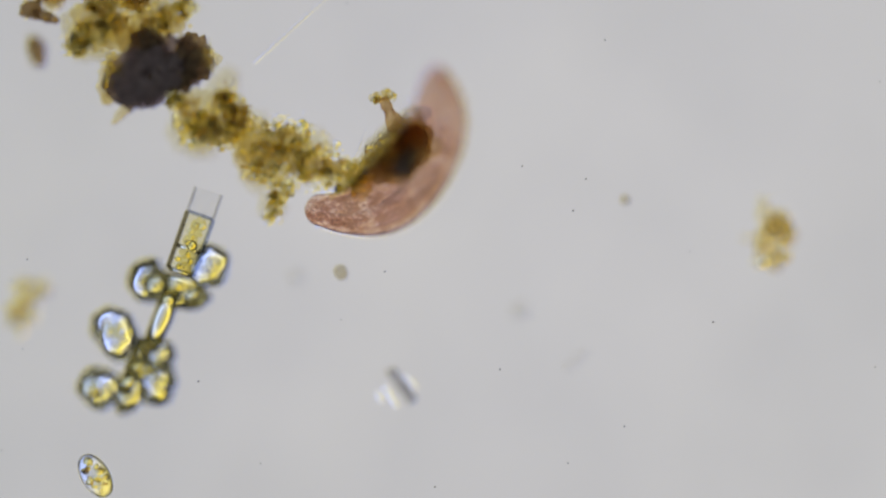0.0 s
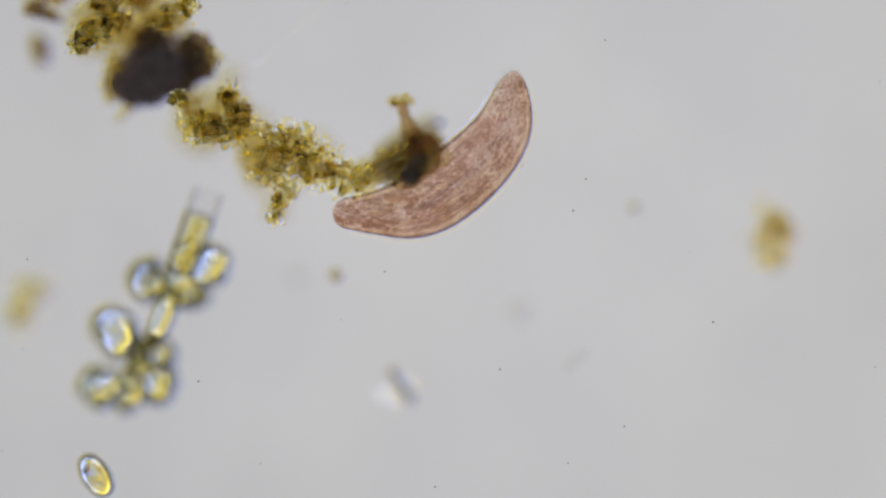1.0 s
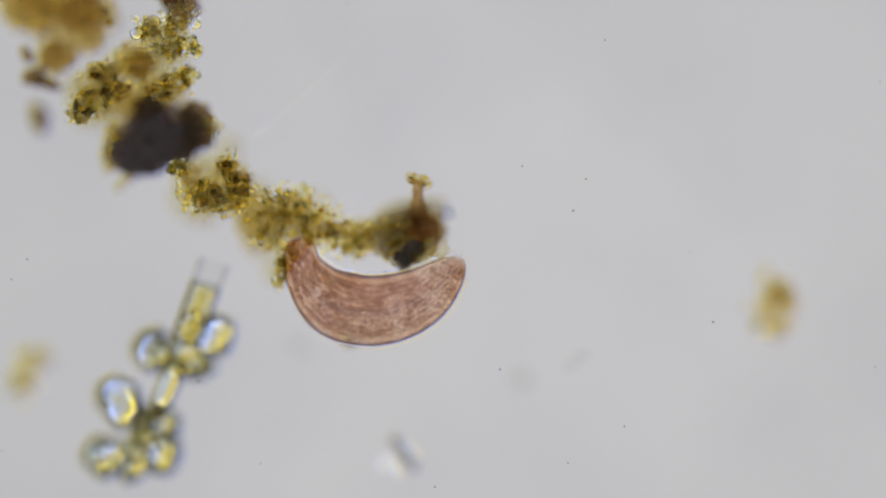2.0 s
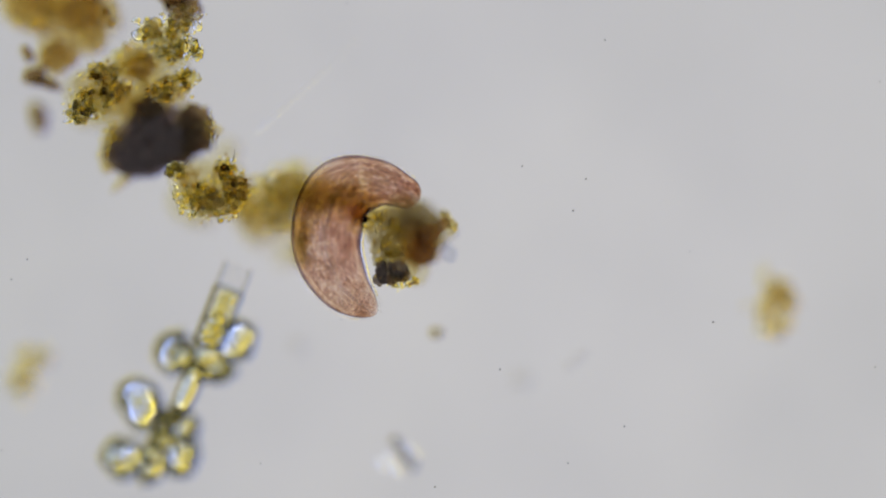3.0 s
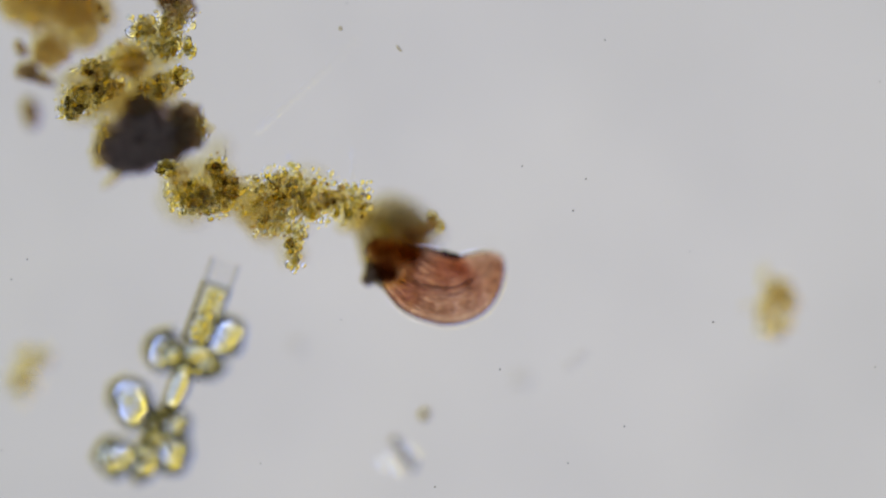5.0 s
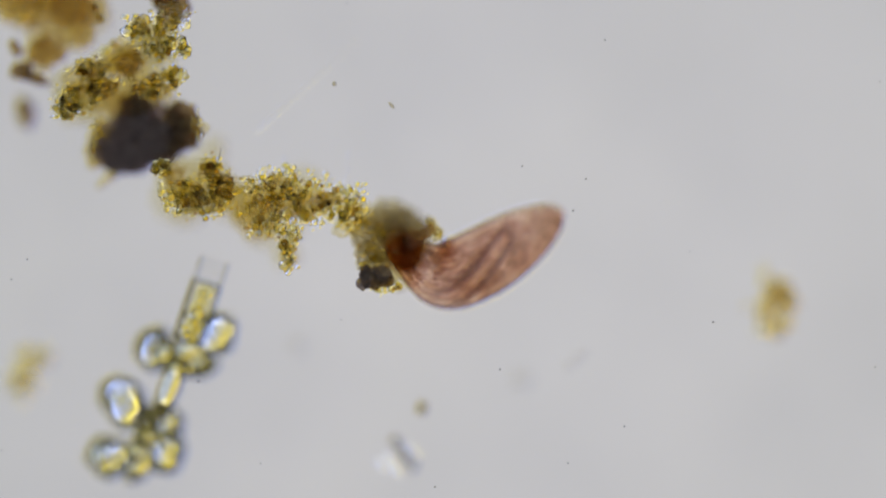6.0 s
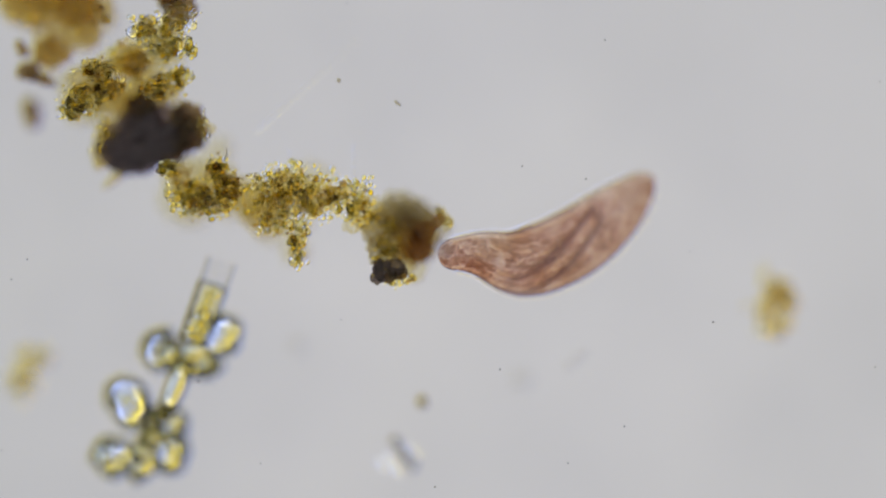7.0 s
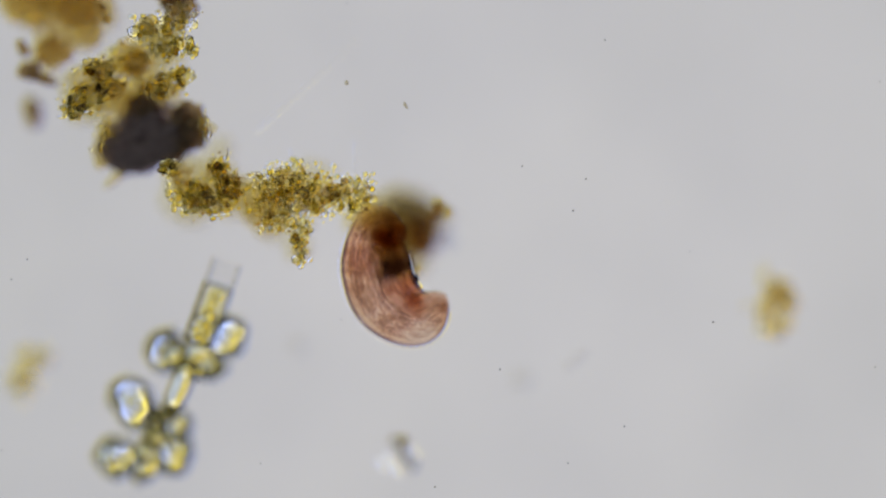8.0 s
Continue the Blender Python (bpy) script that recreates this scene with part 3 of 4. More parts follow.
    for k, (x, y, z, a, b) in enumerate(((62, 22, 56, 8, 8), (54, 36, 64, 9, 9), (46, 48, 66, 9, 8), (58, 30, 60, 8, 8))):
        bm = bmesh.new()
        blob(bm, at(x, y, z), (a * STEP, b * STEP, 10 * STEP), -25, 4, 0.005, 0.005, 9 + k)
        part("tuft", bm, clot_olive, ob, "yellow olive tuft")
    places, sizes = [], []
    for cx, cy, cz, a, b, n in ((-62, 10, 20, 30, 40, 40), (-34, 4, 34, 34, 40, 90), (-50, -30, 36, 26, 20, 40), (-90, 46, 22, 34, 24, 80), (-44, -60, 42, 34, 20, 20), (-16, -72, 40, 16, 9, 26), (-34, -80, 40, 12, 6, 16), (61, 24, 58, 8, 9, 12), (48, 44, 64, 9, 9, 14)):
        for _ in range(n):
            w, q = rng.uniform(0, math.tau), rng.uniform(0.2, 1.0)
            places.append(at(cx + a * q * math.cos(w), cy + b * q * math.sin(w), cz + rng.uniform(-10, 10)))
            sizes.append(rng.uniform(2.0, 4.8) * STEP)
    tagged(put("granular_crust", grain_mesh("granular_crust", places, sizes, rng), grain_yellow, ob), kind="stuff")
    return ob


knot_clump = knot()

haze_right = floc("floc", 1370, 428, -2, [(0, 0, 34, 56, -12), (6, -30, 30, 26, 0)], "soft yellow brown floc lying alone on the slide",
                  "loose flocs", core=clot_brown, count=110, size=(2.4, 5.4), seed=31, solid=0.8, beads=16)
haze_right_wisp = floc("wisp", 1352, 366, -14, [(0, 0, 15, 18, 0), (-30, 56, 14, 8, 0)], "pale wisp of clear beads beside the yellow floc", "loose flocs",
                       grains=grain_pale, count=40, size=(2, 4), seed=32)
haze_left = floc("floc", 50, 532, -16, [(8, -16, 38, 26, 0), (-12, 20, 30, 30, 0)], "faint yellow floc lying low on the slide", "loose flocs",
                 core=clot_haze, count=120, size=(2.2, 5), seed=33, solid=0.75)


def bristle():
    """One long pale bristle reaching out from the mat."""
    a, b = spot(451, 112, 28), spot(631, -53, 28)
    ob = thing("bristle", a, "long thin pale bristle reaching into open water", "fibre")
    bm = bmesh.new()
    tube(bm, [(b - a) * q + Vector((0.006, 0.005, 0)) * math.sin(3.1 * q) for q in (0, 0.25, 0.5, 0.75, 1)], [2.2 * STEP, 2.2 * STEP, 2.0 * STEP, 1.6 * STEP, 0.8 * STEP], 6)
    part("shaft", bm, hair_glass, ob)
    return ob


bristle()
dark_bits(floc_bridge, 32, [(12, 6, 20, 18, 20)], 190)
dark_bits(floc_corner, 12, [(-10, 78, 24, 22, 10), (36, -10, 34, 24, 0)], 180)

# ---- the filament with diatoms ----
def tilted(du, dv, z, turn):
    """A pose on its thing: steps right and down, microns up, degrees in the plane."""
    return Matrix.Translation((du * STEP, -dv * STEP, z * MICRON)) @ Matrix.Rotation(radians(turn), 4, "Z")


def filament():
    ob = thing("algal_filament", spot(325, 500, 0), "jointed algal filament overgrown with glassy oval diatoms", "alga")
    z = 16
    # square clear tube of four cells, from its open end down the axis
    head, tail = Vector((50, -163)), Vector((0, -20))
    axis = tail - head
    turn = math.degrees(math.atan2(-axis.y, axis.x))
    cuts = (0.0, 0.30, 0.72, 1.0)
    for k, (a, b) in enumerate(zip(cuts, cuts[1:])):
        mid = head + axis * (a + b) / 2
        n = axis.length * (b - a) * STEP
        m = tilted(mid.x, mid.y, z + 14, turn)
        bm = bmesh.new()
        bmesh.ops.create_cube(bm, size=1, matrix=m @ Matrix.Diagonal((n - 0.001, 46 * STEP, 0.018, 1)))
        cell = part("cell", bm, cell_sap if k else cell_empty, ob, "clear yellowish square cell" if k else "clear square empty cell", smooth=False)
        for side in (-1, 1):
            wall = bmesh.new()
            tube(wall, [m @ Vector((x * n, side * 24 * STEP, 0)) for x in (-0.5, 0, 0.5)], [(4.2 if k else 3.0) * STEP] * 3, 12)
            # dark outline on the left, blue fringe on the right, put into the wall colours
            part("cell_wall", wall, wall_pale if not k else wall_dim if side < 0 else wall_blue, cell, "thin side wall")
        wall = bmesh.new()
        tube(wall, [m @ Vector((n * 0.5, y * STEP, 0)) for y in (-22, 0, 22)], [3.4 * STEP] * 3, 10)
        part("cross_wall", wall, thin_wall if k else wall_blue, cell, "thin glassy cross wall")
        if k:
            bm = bmesh.new()
            for j in range(3):
                blob(bm, m @ Vector(((j - 1) * n * 0.27, random.uniform(-4, 4) * STEP, 0)), (n * 0.17, 13 * STEP, 0.007), turn, 3, 0.003, 0.006, 40 + 3 * k + j)
            part("plastid", bm, plastid, cell, "yellow green plastid")
            for j in range(6):
                bm = bmesh.new()
                blob(bm, m @ Vector((random.uniform(-0.42, 0.42) * n, random.uniform(-13, 13) * STEP, 0.010)), (random.uniform(4, 7) * STEP, random.uniform(4, 6) * STEP, 4 * STEP), 0, 2, 0.0006, 0.004, j)
                part("vacuole", bm, bead_glass, cell, "clear round vacuole")
    # stalk between the two groups of diatoms
    bm = bmesh.new()
    tube(bm, [tilted(-14, 10, z, 0).translation, tilted(-32, 62, z, 0).translation, tilted(-56, 118, z, 0).translation], [17 * STEP, 18 * STEP, 15 * STEP], 12)
    part("stalk", bm, frustule_yellow, ob, "yellow clear stalk")
    bm = bmesh.new()
    tube(bm, [tilted(-64, 100, z, 0).translation, tilted(-84, 150, z, 0).translation, tilted(-100, 196, z, 0).translation], [12 * STEP, 14 * STEP, 10 * STEP], 12)
    part("stalk", bm, frustule_yellow, ob, "yellow clear stalk")
    # half widths, turn, and how boxy: 1 is a ball, 0.6 a rounded box
    for du, dv, a, b, t, boxy, mat in ((50, -30, 32, 38, -14, 0.7, frustule), (-56, -4, 36, 38, 30, 0.85, frustule), (-14, 12, 54, 30, -18, 0.75, frustule_yellow), (28, 26, 26, 22, 10, 1, frustule),
                                       (-114, 91, 39, 52, 36, 0.9, frustule), (-38, 129, 29, 31, -6, 1, frustule), (-43, 176, 33, 42, -10, 0.85, frustule), (-144, 187, 38, 39, 0, 1, frustule),
                                       (-94, 196, 25, 37, 0, 0.9, frustule_yellow), (-72, 150, 22, 24, 0, 1, frustule_yellow)):
        m = tilted(du, dv, z - 8 - max(dv, 0) * 0.03 + random.uniform(-2, 2), t)
        bm = bmesh.new()
        bmesh.ops.create_uvsphere(bm, u_segments=32, v_segments=20, radius=1)
        for v in bm.verts:
            v.co = Vector([math.copysign(abs(c) ** boxy, c) for c in v.co])
        bmesh.ops.transform(bm, matrix=m @ Matrix.Diagonal((a * STEP, b * STEP, min(a, b) * STEP * 0.8, 1)), verts=bm.verts)
        rough(bm, 0.0040, 0.014, int(a * 3 + b))
        shell = part("diatom", bm, mat, ob, "glassy oval diatom")
        for k in range(3):
            bm = bmesh.new()
            blob(bm, m @ Vector((random.uniform(-0.45, 0.45) * a * STEP, random.uniform(-0.5, 0.5) * b * STEP, random.uniform(-4, 4) * MICRON)), (a * STEP * random.uniform(0.16, 0.32), b * STEP * random.uniform(0.16, 0.36), 0.005), t, 3, 0.002, 0.006, int(a + b) + k)
            part("plastid", bm, grain_pale if k else plastid, shell, "yellow plastid")
    bm = bmesh.new()
    blob(bm, tilted(20, -66, z + 16, 0).translation, (10 * STEP, 10 * STEP, 8 * STEP), 0, 3)
    part("vacuole", bm, frustule_yellow, ob, "clear round vacuole")
    return ob


chain = filament()


def oval_cell():
    ob = thing("oval_cell", spot(171, 841, 0), "clear oblong alga cell with grainy yellow filling", "alga")
    m = tilted(0, 0, 40, 32)
    bm = bmesh.new()
    bmesh.ops.create_uvsphere(bm, u_segments=32, v_segments=20, radius=1, matrix=m @ Matrix.Diagonal((26 * STEP, 43 * STEP, 0.013, 1)))
    shell = part("cell_wall", bm, cell_clear, ob)
    rng = np.random.default_rng(51)
    places = [list(m @ Vector((rng.uniform(-13, 13) * STEP, rng.uniform(-28, 28) * STEP, rng.uniform(-4, 4) * MICRON))) for _ in range(34)]
    tagged(put("plastid_grains", grain_mesh("plastid_grains", places, rng.uniform(3, 6, 34) * STEP, rng), grain_yellow, shell), kind="stuff")
    return ob


oval_cell()


def crystal_shards():
    ob = thing("crystal", spot(702, 690, 0), "pair of clear crystal splinters lying on the slide", "crystal")
    for du, dv, a, b, t, z, mat in ((10, -8, 9, 38, 36, 6, shade_grey), (-10, 12, 3.4, 22, 32, 8, crystal), (-30, 12, 2.6, 12, 30, 6, crystal), (26, -14, 3, 16, 40, 4, crystal)):
        bm = bmesh.new()
        low = [bm.verts.new((x * a * STEP, y * b * STEP, 0)) for x, y in ((-1, -1), (1, -0.9), (1, 0.9), (-1, 1))]
        top = [bm.verts.new((0, y * b * 0.8 * STEP, a * 0.75 * STEP)) for y in (-1, 1)]
        for f in ((low[3], low[2], low[1], low[0]), (low[0], low[1], top[0]), (low[2], low[3], top[1]), (low[1], low[2], top[1], top[0]), (low[3], low[0], top[0], top[1])):
            bm.faces.new(f)
        bmesh.ops.transform(bm, matrix=tilted(du, dv, z, t), verts=bm.verts)
        part("splinter", bm, mat, ob, smooth=False)
    return ob


crystal_shards()


def mote(name, u, v, z, a, b, turn, material, label, group="", seed=0):
    ob = thing(name, spot(u, v, z), label, "speck", group)
    bm = bmesh.new()
    blob(bm, (0, 0, 0), (a * STEP, b * STEP, min(a, b) * STEP), turn, 2, 0.4 * min(a, b) * STEP, 2 * min(a, b) * STEP, seed)
    part("grain", bm, material, ob)
    return ob


drifter = mote("speck", 600, 485, 22, 12, 15, 0, clot_dim, "small olive speck drifting in the water", seed=61)
mote("speck", 920, 552, -20, 15, 15, 0, clot_grey, "faint grey speck low on the slide", seed=62)
mote("speck", 525, 492, -22, 14, 12, 0, clot_grey, "faint grey speck low on the slide", seed=63)
swimmer = mote("speck", 1120, 368, 8, 9, 9, 0, clot_dim, "faint dark speck drifting in open water", seed=64)
dot_pair = [mote("speck", u, v, 50, a, b, turn, clot_dim, "tiny brown speck drifting in open water", seed=seed) for u, v, a, b, turn, seed in ((596, 22, 4, 5, 0, 65), (700, 62, 3, 8, 40, 66))]


# ---- dust on the camera glass: always in focus, stays with the camera ----
def dust():
    ob = thing("camera_dust", spot(784, 441, SHARP), "scattered tiny dark dust specks on the camera glass", "dust")
    rng = random.Random(5)
    for u, v, r in ((351, 675, 3.0), (885, 654, 2.6), (1262, 570, 2.8), (924, 294, 2.4), (1037, 317, 2.2), (1014, 373, 2.4), (604, 566, 2.0), (681, 481, 2.4), (1071, 71, 2.2),
                    (1105, 755, 2.2), (1005, 820, 2.0), (770, 862, 2.4), (461, 821, 1.8), (20, 495, 2.4), (48, 459, 2.0), (40, 618, 1.8), (614, 6, 2.0), (3, 797, 2.0),
                    (72, 120, 2.0), (1221, 446, 1.6), (1549, 650, 1.8), (1557, 145, 1.8)):
        bm = bmesh.new()
        blob(bm, ((u - 784) * STEP, (441 - v) * STEP, 0), (0.75 * r * STEP, 0.75 * r * STEP * rng.uniform(0.8, 1.1), 0.75 * r * STEP), 0, 2, 0.3 * r * STEP, 2 * r * STEP, int(u))
        part("dust_speck", bm, dust_black, ob)
    bm = bmesh.new()
    blob(bm, ((1020 - 784) * STEP, (441 - 640) * STEP, -0.040), (34 * STEP, 9 * STEP, 4 * STEP), 40, 3, 0.004, 0.01, 77)
    part("smudge", bm, smudge_grey, ob, "faint grey smudge")
    return ob


specks = dust()


# ---- the ciliate ----
PIECES = 76
LONG = 455 * STEP


def girth(s):
    """Half width along the body, from the tail (0) to the mouth end (1)."""
    s = min(max(s, 0.0), 1.0)
    if s > 0.5:
        return 63 * STEP * max(1 - (2 * s - 1) ** 2, 0) ** 0.58
    blunt = math.sqrt(1 - (1 - min(s / 0.06, 1)) ** 2)
    q = min(s / 0.42, 1)
    return 63 * STEP * blunt * (0.42 + 0.58 * q * q * (3 - 2 * q))


def mouth_fold(piece, s0, ds):
    """One stretch of the mouth's membrane across a piece of the body."""
    verts, faces, along, side, ends, rest = [], [], [], [], [], []
    for j in range(9):
        q = -1 + j / 4
        s = min(max(s0 + q * 4.0 * ds, 0.0), 1.0)
        mid = (s - 0.59) * 2.75
        for k in range(17):
            c = min(max(mid - 0.46 + 0.064 * k, -0.96), 0.96)
            verts.append(((s - s0) * LONG, girth(s) * c, 0.0))
            along.append(s), side.append(c), ends.append(0.5 + 0.5 * math.cos(math.pi * q)), rest.append(((s - 0.5) * LONG, girth(s) * c, 0.0))
    for j in range(8):
        for k in range(16):
            a = j * 17 + k
            faces.append((a, a + 1, a + 18, a + 17))
    me = bpy.data.meshes.new("mouth_fold")
    me.from_pydata(verts, [], faces)
    for name, values in (("along", along), ("side", side), ("ends", ends)):
        me.attributes.new(name, "FLOAT", "POINT").data.foreach_set("value", values)
    me.attributes.new("rest", "FLOAT_VECTOR", "POINT").data.foreach_set("vector", np.array(rest).ravel())
    return put("mouth_fold", me, mouth_membrane, piece, "thin membrane with a pale groove")


def ciliate():
    """A long pink body in rigid overlapping pieces, each turned along the spine."""
    ob = thing("ciliate", (0, 0, 0), "pinkish brown spindle-shaped ciliate with fine longitudinal rows", "ciliate")
    pieces, folds = [], []
    rng = random.Random(8)
    ds = 1 / PIECES
    for i in range(PIECES):
        s0 = (i + 0.5) * ds
        verts, faces, rest, spin, ends, across = [], [], [], [], [], []
        stations, around = 13, 32
        for j in range(stations):
            q = -1 + 2 * j / (stations - 1)
            s = s0 + q * 4.0 * ds
            w = girth(s) * (1 - 0.02 * q * q)
            s = min(max(s, 0.0), 1.0)
            for k in range(around):
                a = k * math.tau / around
                p = (w * math.cos(a), 0.24 * w * math.sin(a))
                verts.append(((s - s0) * LONG, *p))
                rest.append(((s - 0.5) * LONG, *p))
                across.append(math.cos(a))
                ends.append(0.5 + 0.5 * math.cos(math.pi * q))
                spin.append(abs((k / around + 0.25) % 1.0))
        for j in range(stations - 1):
            for k in range(around):
                a, b = j * around + k, j * around + (k + 1) % around
                faces.append((a, b, b + around, a + around))
        me = bpy.data.meshes.new("body_segment")
        me.from_pydata(verts, [], faces)
        at = me.attributes.new("rest", "FLOAT_VECTOR", "POINT")
        at.data.foreach_set("vector", np.array(rest).ravel())
        at = me.attributes.new("spin", "FLOAT", "POINT")
        at.data.foreach_set("value", spin)
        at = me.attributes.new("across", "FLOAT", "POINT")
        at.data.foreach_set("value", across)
        at = me.attributes.new("ends", "FLOAT", "POINT")
        at.data.foreach_set("value", ends)
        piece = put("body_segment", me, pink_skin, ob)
        pieces.append(piece)
        if 0.28 < s0 < 0.77:
            folds.append(mouth_fold(piece, s0, ds))
        # glass rods added along both edges to make the bright halo
        for side in (-1, 1) if 0.06 < s0 < 0.95 else ():
            a, b = s0 - 0.9 * ds, s0 + 0.9 * ds
            bm = bmesh.new()
            tube(bm, [((s - s0) * LONG, side * (girth(s) + 2.4 * STEP), 0) for s in (a, s0, b)], [2.7 * STEP] * 3, 10)
            part("halo_rod", bm, halo_glass, piece, "clear glass rod added for a bright edge halo")
        if s0 > 0.90:
            # tuft of cilia round the mouth end
            w = girth(s0)
            for k in range(4):
                n = rng.uniform(5, 10) * STEP
                p = Vector((rng.uniform(-1, 1) * ds * LONG, w * 0.97 * (1 if k else -1), rng.uniform(-2, 2) * MICRON))
                bm = bmesh.new()
                tube(bm, [p, p + Vector((0.7 * n, 0.15 * n, 0)), p + Vector((1.4 * n, 0.2 * n, 0))], [1.0 * STEP, 0.8 * STEP, 0.3 * STEP], 4)
                part("cilium", bm, hair, piece, "fine pale cilium")
    return ob, pieces, folds


ciliate_body, segments, mouth_folds = ciliate()

# ---- what moves ----
BENDS = []


def bend(t, roll, z_tail, z_head, *spine):
    """The ciliate's spine at a time, from tail to mouth end, in steps."""
    BENDS.append((t, roll, z_tail, z_head, spine))


def spine_rows():
    rows = [[] for _ in segments]
    for t, roll, z0, z1, spine in BENDS:
        pts = [spot(u, v, z0 + (z1 - z0) * i / (len(spine) - 1)) for i, (u, v) in enumerate(spine)]
        pts = [pts[0] * 2 - pts[1]] + pts + [pts[-1] * 2 - pts[-2]]
        line = []
        for i in range(1, len(pts) - 2):
            a, b, c, d = pts[i - 1:i + 3]
            for k in range(24):
                q = k / 24
                line.append(0.5 * (2 * b + (c - a) * q + (2 * a - 5 * b + 4 * c - d) * q * q + (3 * b - a - 3 * c + d) * q ** 3))
        line.append(pts[-2])
        run = [0.0]
        for a, b in zip(line, line[1:]):
            run.append(run[-1] + (b - a).length)

        def place(x):
            x = min(max(x, 0), run[-1])
            k = max(1, next(i for i in range(len(run)) if run[i] >= x))
            return line[k - 1].lerp(line[k], (x - run[k - 1]) / max(run[k] - run[k - 1], 1e-9))

        for i in range(PIECES):
            x = (i + 0.5) / PIECES * run[-1]
            d = (place(x + 0.03 * run[-1]) - place(x - 0.03 * run[-1])).normalized()
            yaw, pitch = math.atan2(d.y, d.x), math.asin(d.z)
            m = Matrix.Translation(place(x)) @ Matrix.Rotation(yaw, 4, "Z") @ Matrix.Rotation(-pitch, 4, "Y") @ Matrix.Rotation(radians(roll), 4, "X")
            rows[i].append((t, m))
    return rows


def motions():
    # bends
    bend(0.0, 0, 30, 95, (540, 368), (610, 375), (680, 355), (735, 300), (775, 215), (772, 115))
    bend(0.1, 0, 44, 70, (510, 375), (570, 400), (640, 405), (710, 375), (765, 315), (800, 235))
    bend(0.2, 0, 55, 61, (500, 365), (570, 410), (645, 420), (720, 395), (775, 345), (815, 290))
    bend(0.3, 0, 55, 55, (490, 375), (560, 405), (640, 425), (720, 400), (785, 360), (825, 315))
    bend(0.4, 0, 55, 55, (475, 370), (550, 405), (640, 430), (730, 410), (800, 365), (845, 315))
    bend(0.5, 0, 55, 55, (484, 374), (560, 400), (650, 422), (735, 405), (805, 355), (850, 305))
    bend(0.6, 0, 55, 55, (505, 372), (580, 400), (660, 415), (745, 385), (815, 325), (857, 255))
    bend(0.7, 0, 55, 55, (520, 372), (590, 395), (670, 408), (755, 375), (825, 305), (862, 225))
    bend(0.8, 0, 55, 55, (528, 370), (600, 390), (680, 400), (765, 365), (835, 295), (885, 210))
    bend(0.9, 0, 55, 55, (570, 392), (640, 385), (720, 370), (800, 315), (865, 235), (885, 145))
    bend(1.0, 0, 55, 55, (588, 376), (655, 378), (735, 365), (815, 315), (888, 232), (912, 125))
    bend(1.1, 0, 55, 55, (592, 385), (660, 380), (740, 360), (815, 305), (880, 215), (905, 110))
    bend(1.2, 0, 55, 55, (610, 380), (670, 375), (745, 350), (820, 290), (880, 205), (902, 92))
    bend(1.3, 0, 55, 55, (617, 383), (679, 371), (749, 336), (819, 271), (869, 181), (867, 66))
    bend(1.4, 0, 55, 55, (587, 380), (657, 373), (732, 340), (802, 275), (855, 185), (849, 65))
    bend(1.5, 0, 55, 55, (536, 385), (616, 397), (701, 392), (786, 352), (856, 277), (881, 177))
    bend(1.6, 0, 55, 55, (504, 375), (586, 405), (676, 420), (766, 390), (841, 320), (866, 230))
    bend(1.7, 0, 55, 55, (481, 341), (556, 394), (646, 424), (741, 404), (821, 339), (854, 261))
    bend(2.0, 0, 55, 55, (526, 299), (536, 359), (586, 414), (661, 429), (741, 404), (816, 339))
    bend(2.25, 0, 55, 55, (596, 229), (556, 289), (556, 369), (606, 424), (686, 439), (766, 399))
    bend(2.55, 0, 55, 55, (661, 199), (586, 229), (551, 289), (566, 369), (616, 424), (706, 439))
    bend(2.8, 0, 57, 55, (708, 191), (641, 197), (581, 237), (568, 319), (606, 387), (676, 437))
    bend(2.9, 0, 57, 55, (720, 222), (651, 200), (591, 230), (571, 314), (608, 384), (664, 434))
    bend(3.0, 0, 57, 55, (738, 232), (668, 204), (596, 224), (573, 307), (603, 383), (661, 435))
    bend(3.1, 0, 57, 55, (748, 234), (676, 197), (606, 220), (576, 304), (596, 377), (636, 424))
    bend(3.2, 0, 57, 55, (766, 241), (688, 199), (614, 215), (576, 294), (586, 367), (618, 417))
    bend(3.3, 0, 57, 55, (781, 241), (701, 204), (621, 214), (568, 279), (568, 349), (594, 401))
    bend(3.4, 0, 57, 55, (791, 254), (711, 209), (636, 209), (574, 264), (561, 334), (584, 389))
    bend(3.5, 0, 55, 55, (842, 291), (780, 229), (706, 198), (618, 208), (548, 257), (516, 319))
    bend(3.6, 0, 50, 52, (838, 377), (821, 304), (776, 239), (706, 197), (626, 177), (541, 197))
    bend(3.7, 0, 50, 54, (778, 419), (818, 349), (821, 279), (766, 214), (686, 174), (576, 164))
    bend(3.8, 0, 50, 56, (706, 454), (771, 404), (814, 331), (816, 259), (746, 194), (626, 169))
    bend(3.9, 0, 50, 36, (651, 444), (731, 444), (791, 391), (820, 317), (801, 239), (691, 171))
    bend(4.0, 0, 50, 22, (628, 401), (696, 417), (768, 407), (816, 349), (821, 275), (761, 197))
    bend(4.1, 0, 50, 28, (621, 299), (636, 379), (696, 429), (768, 417), (820, 349), (826, 234))
    bend(4.2, 0, 50, 40, (596, 279), (618, 344), (671, 406), (744, 427), (814, 384), (831, 304))
    bend(4.3, 0, 50, 54, (668, 265), (602, 277), (628, 349), (694, 407), (764, 419), (801, 355))
    bend(4.4, 0, 50, 50, (681, 277), (622, 279), (644, 343), (706, 399), (774, 413), (811, 351))
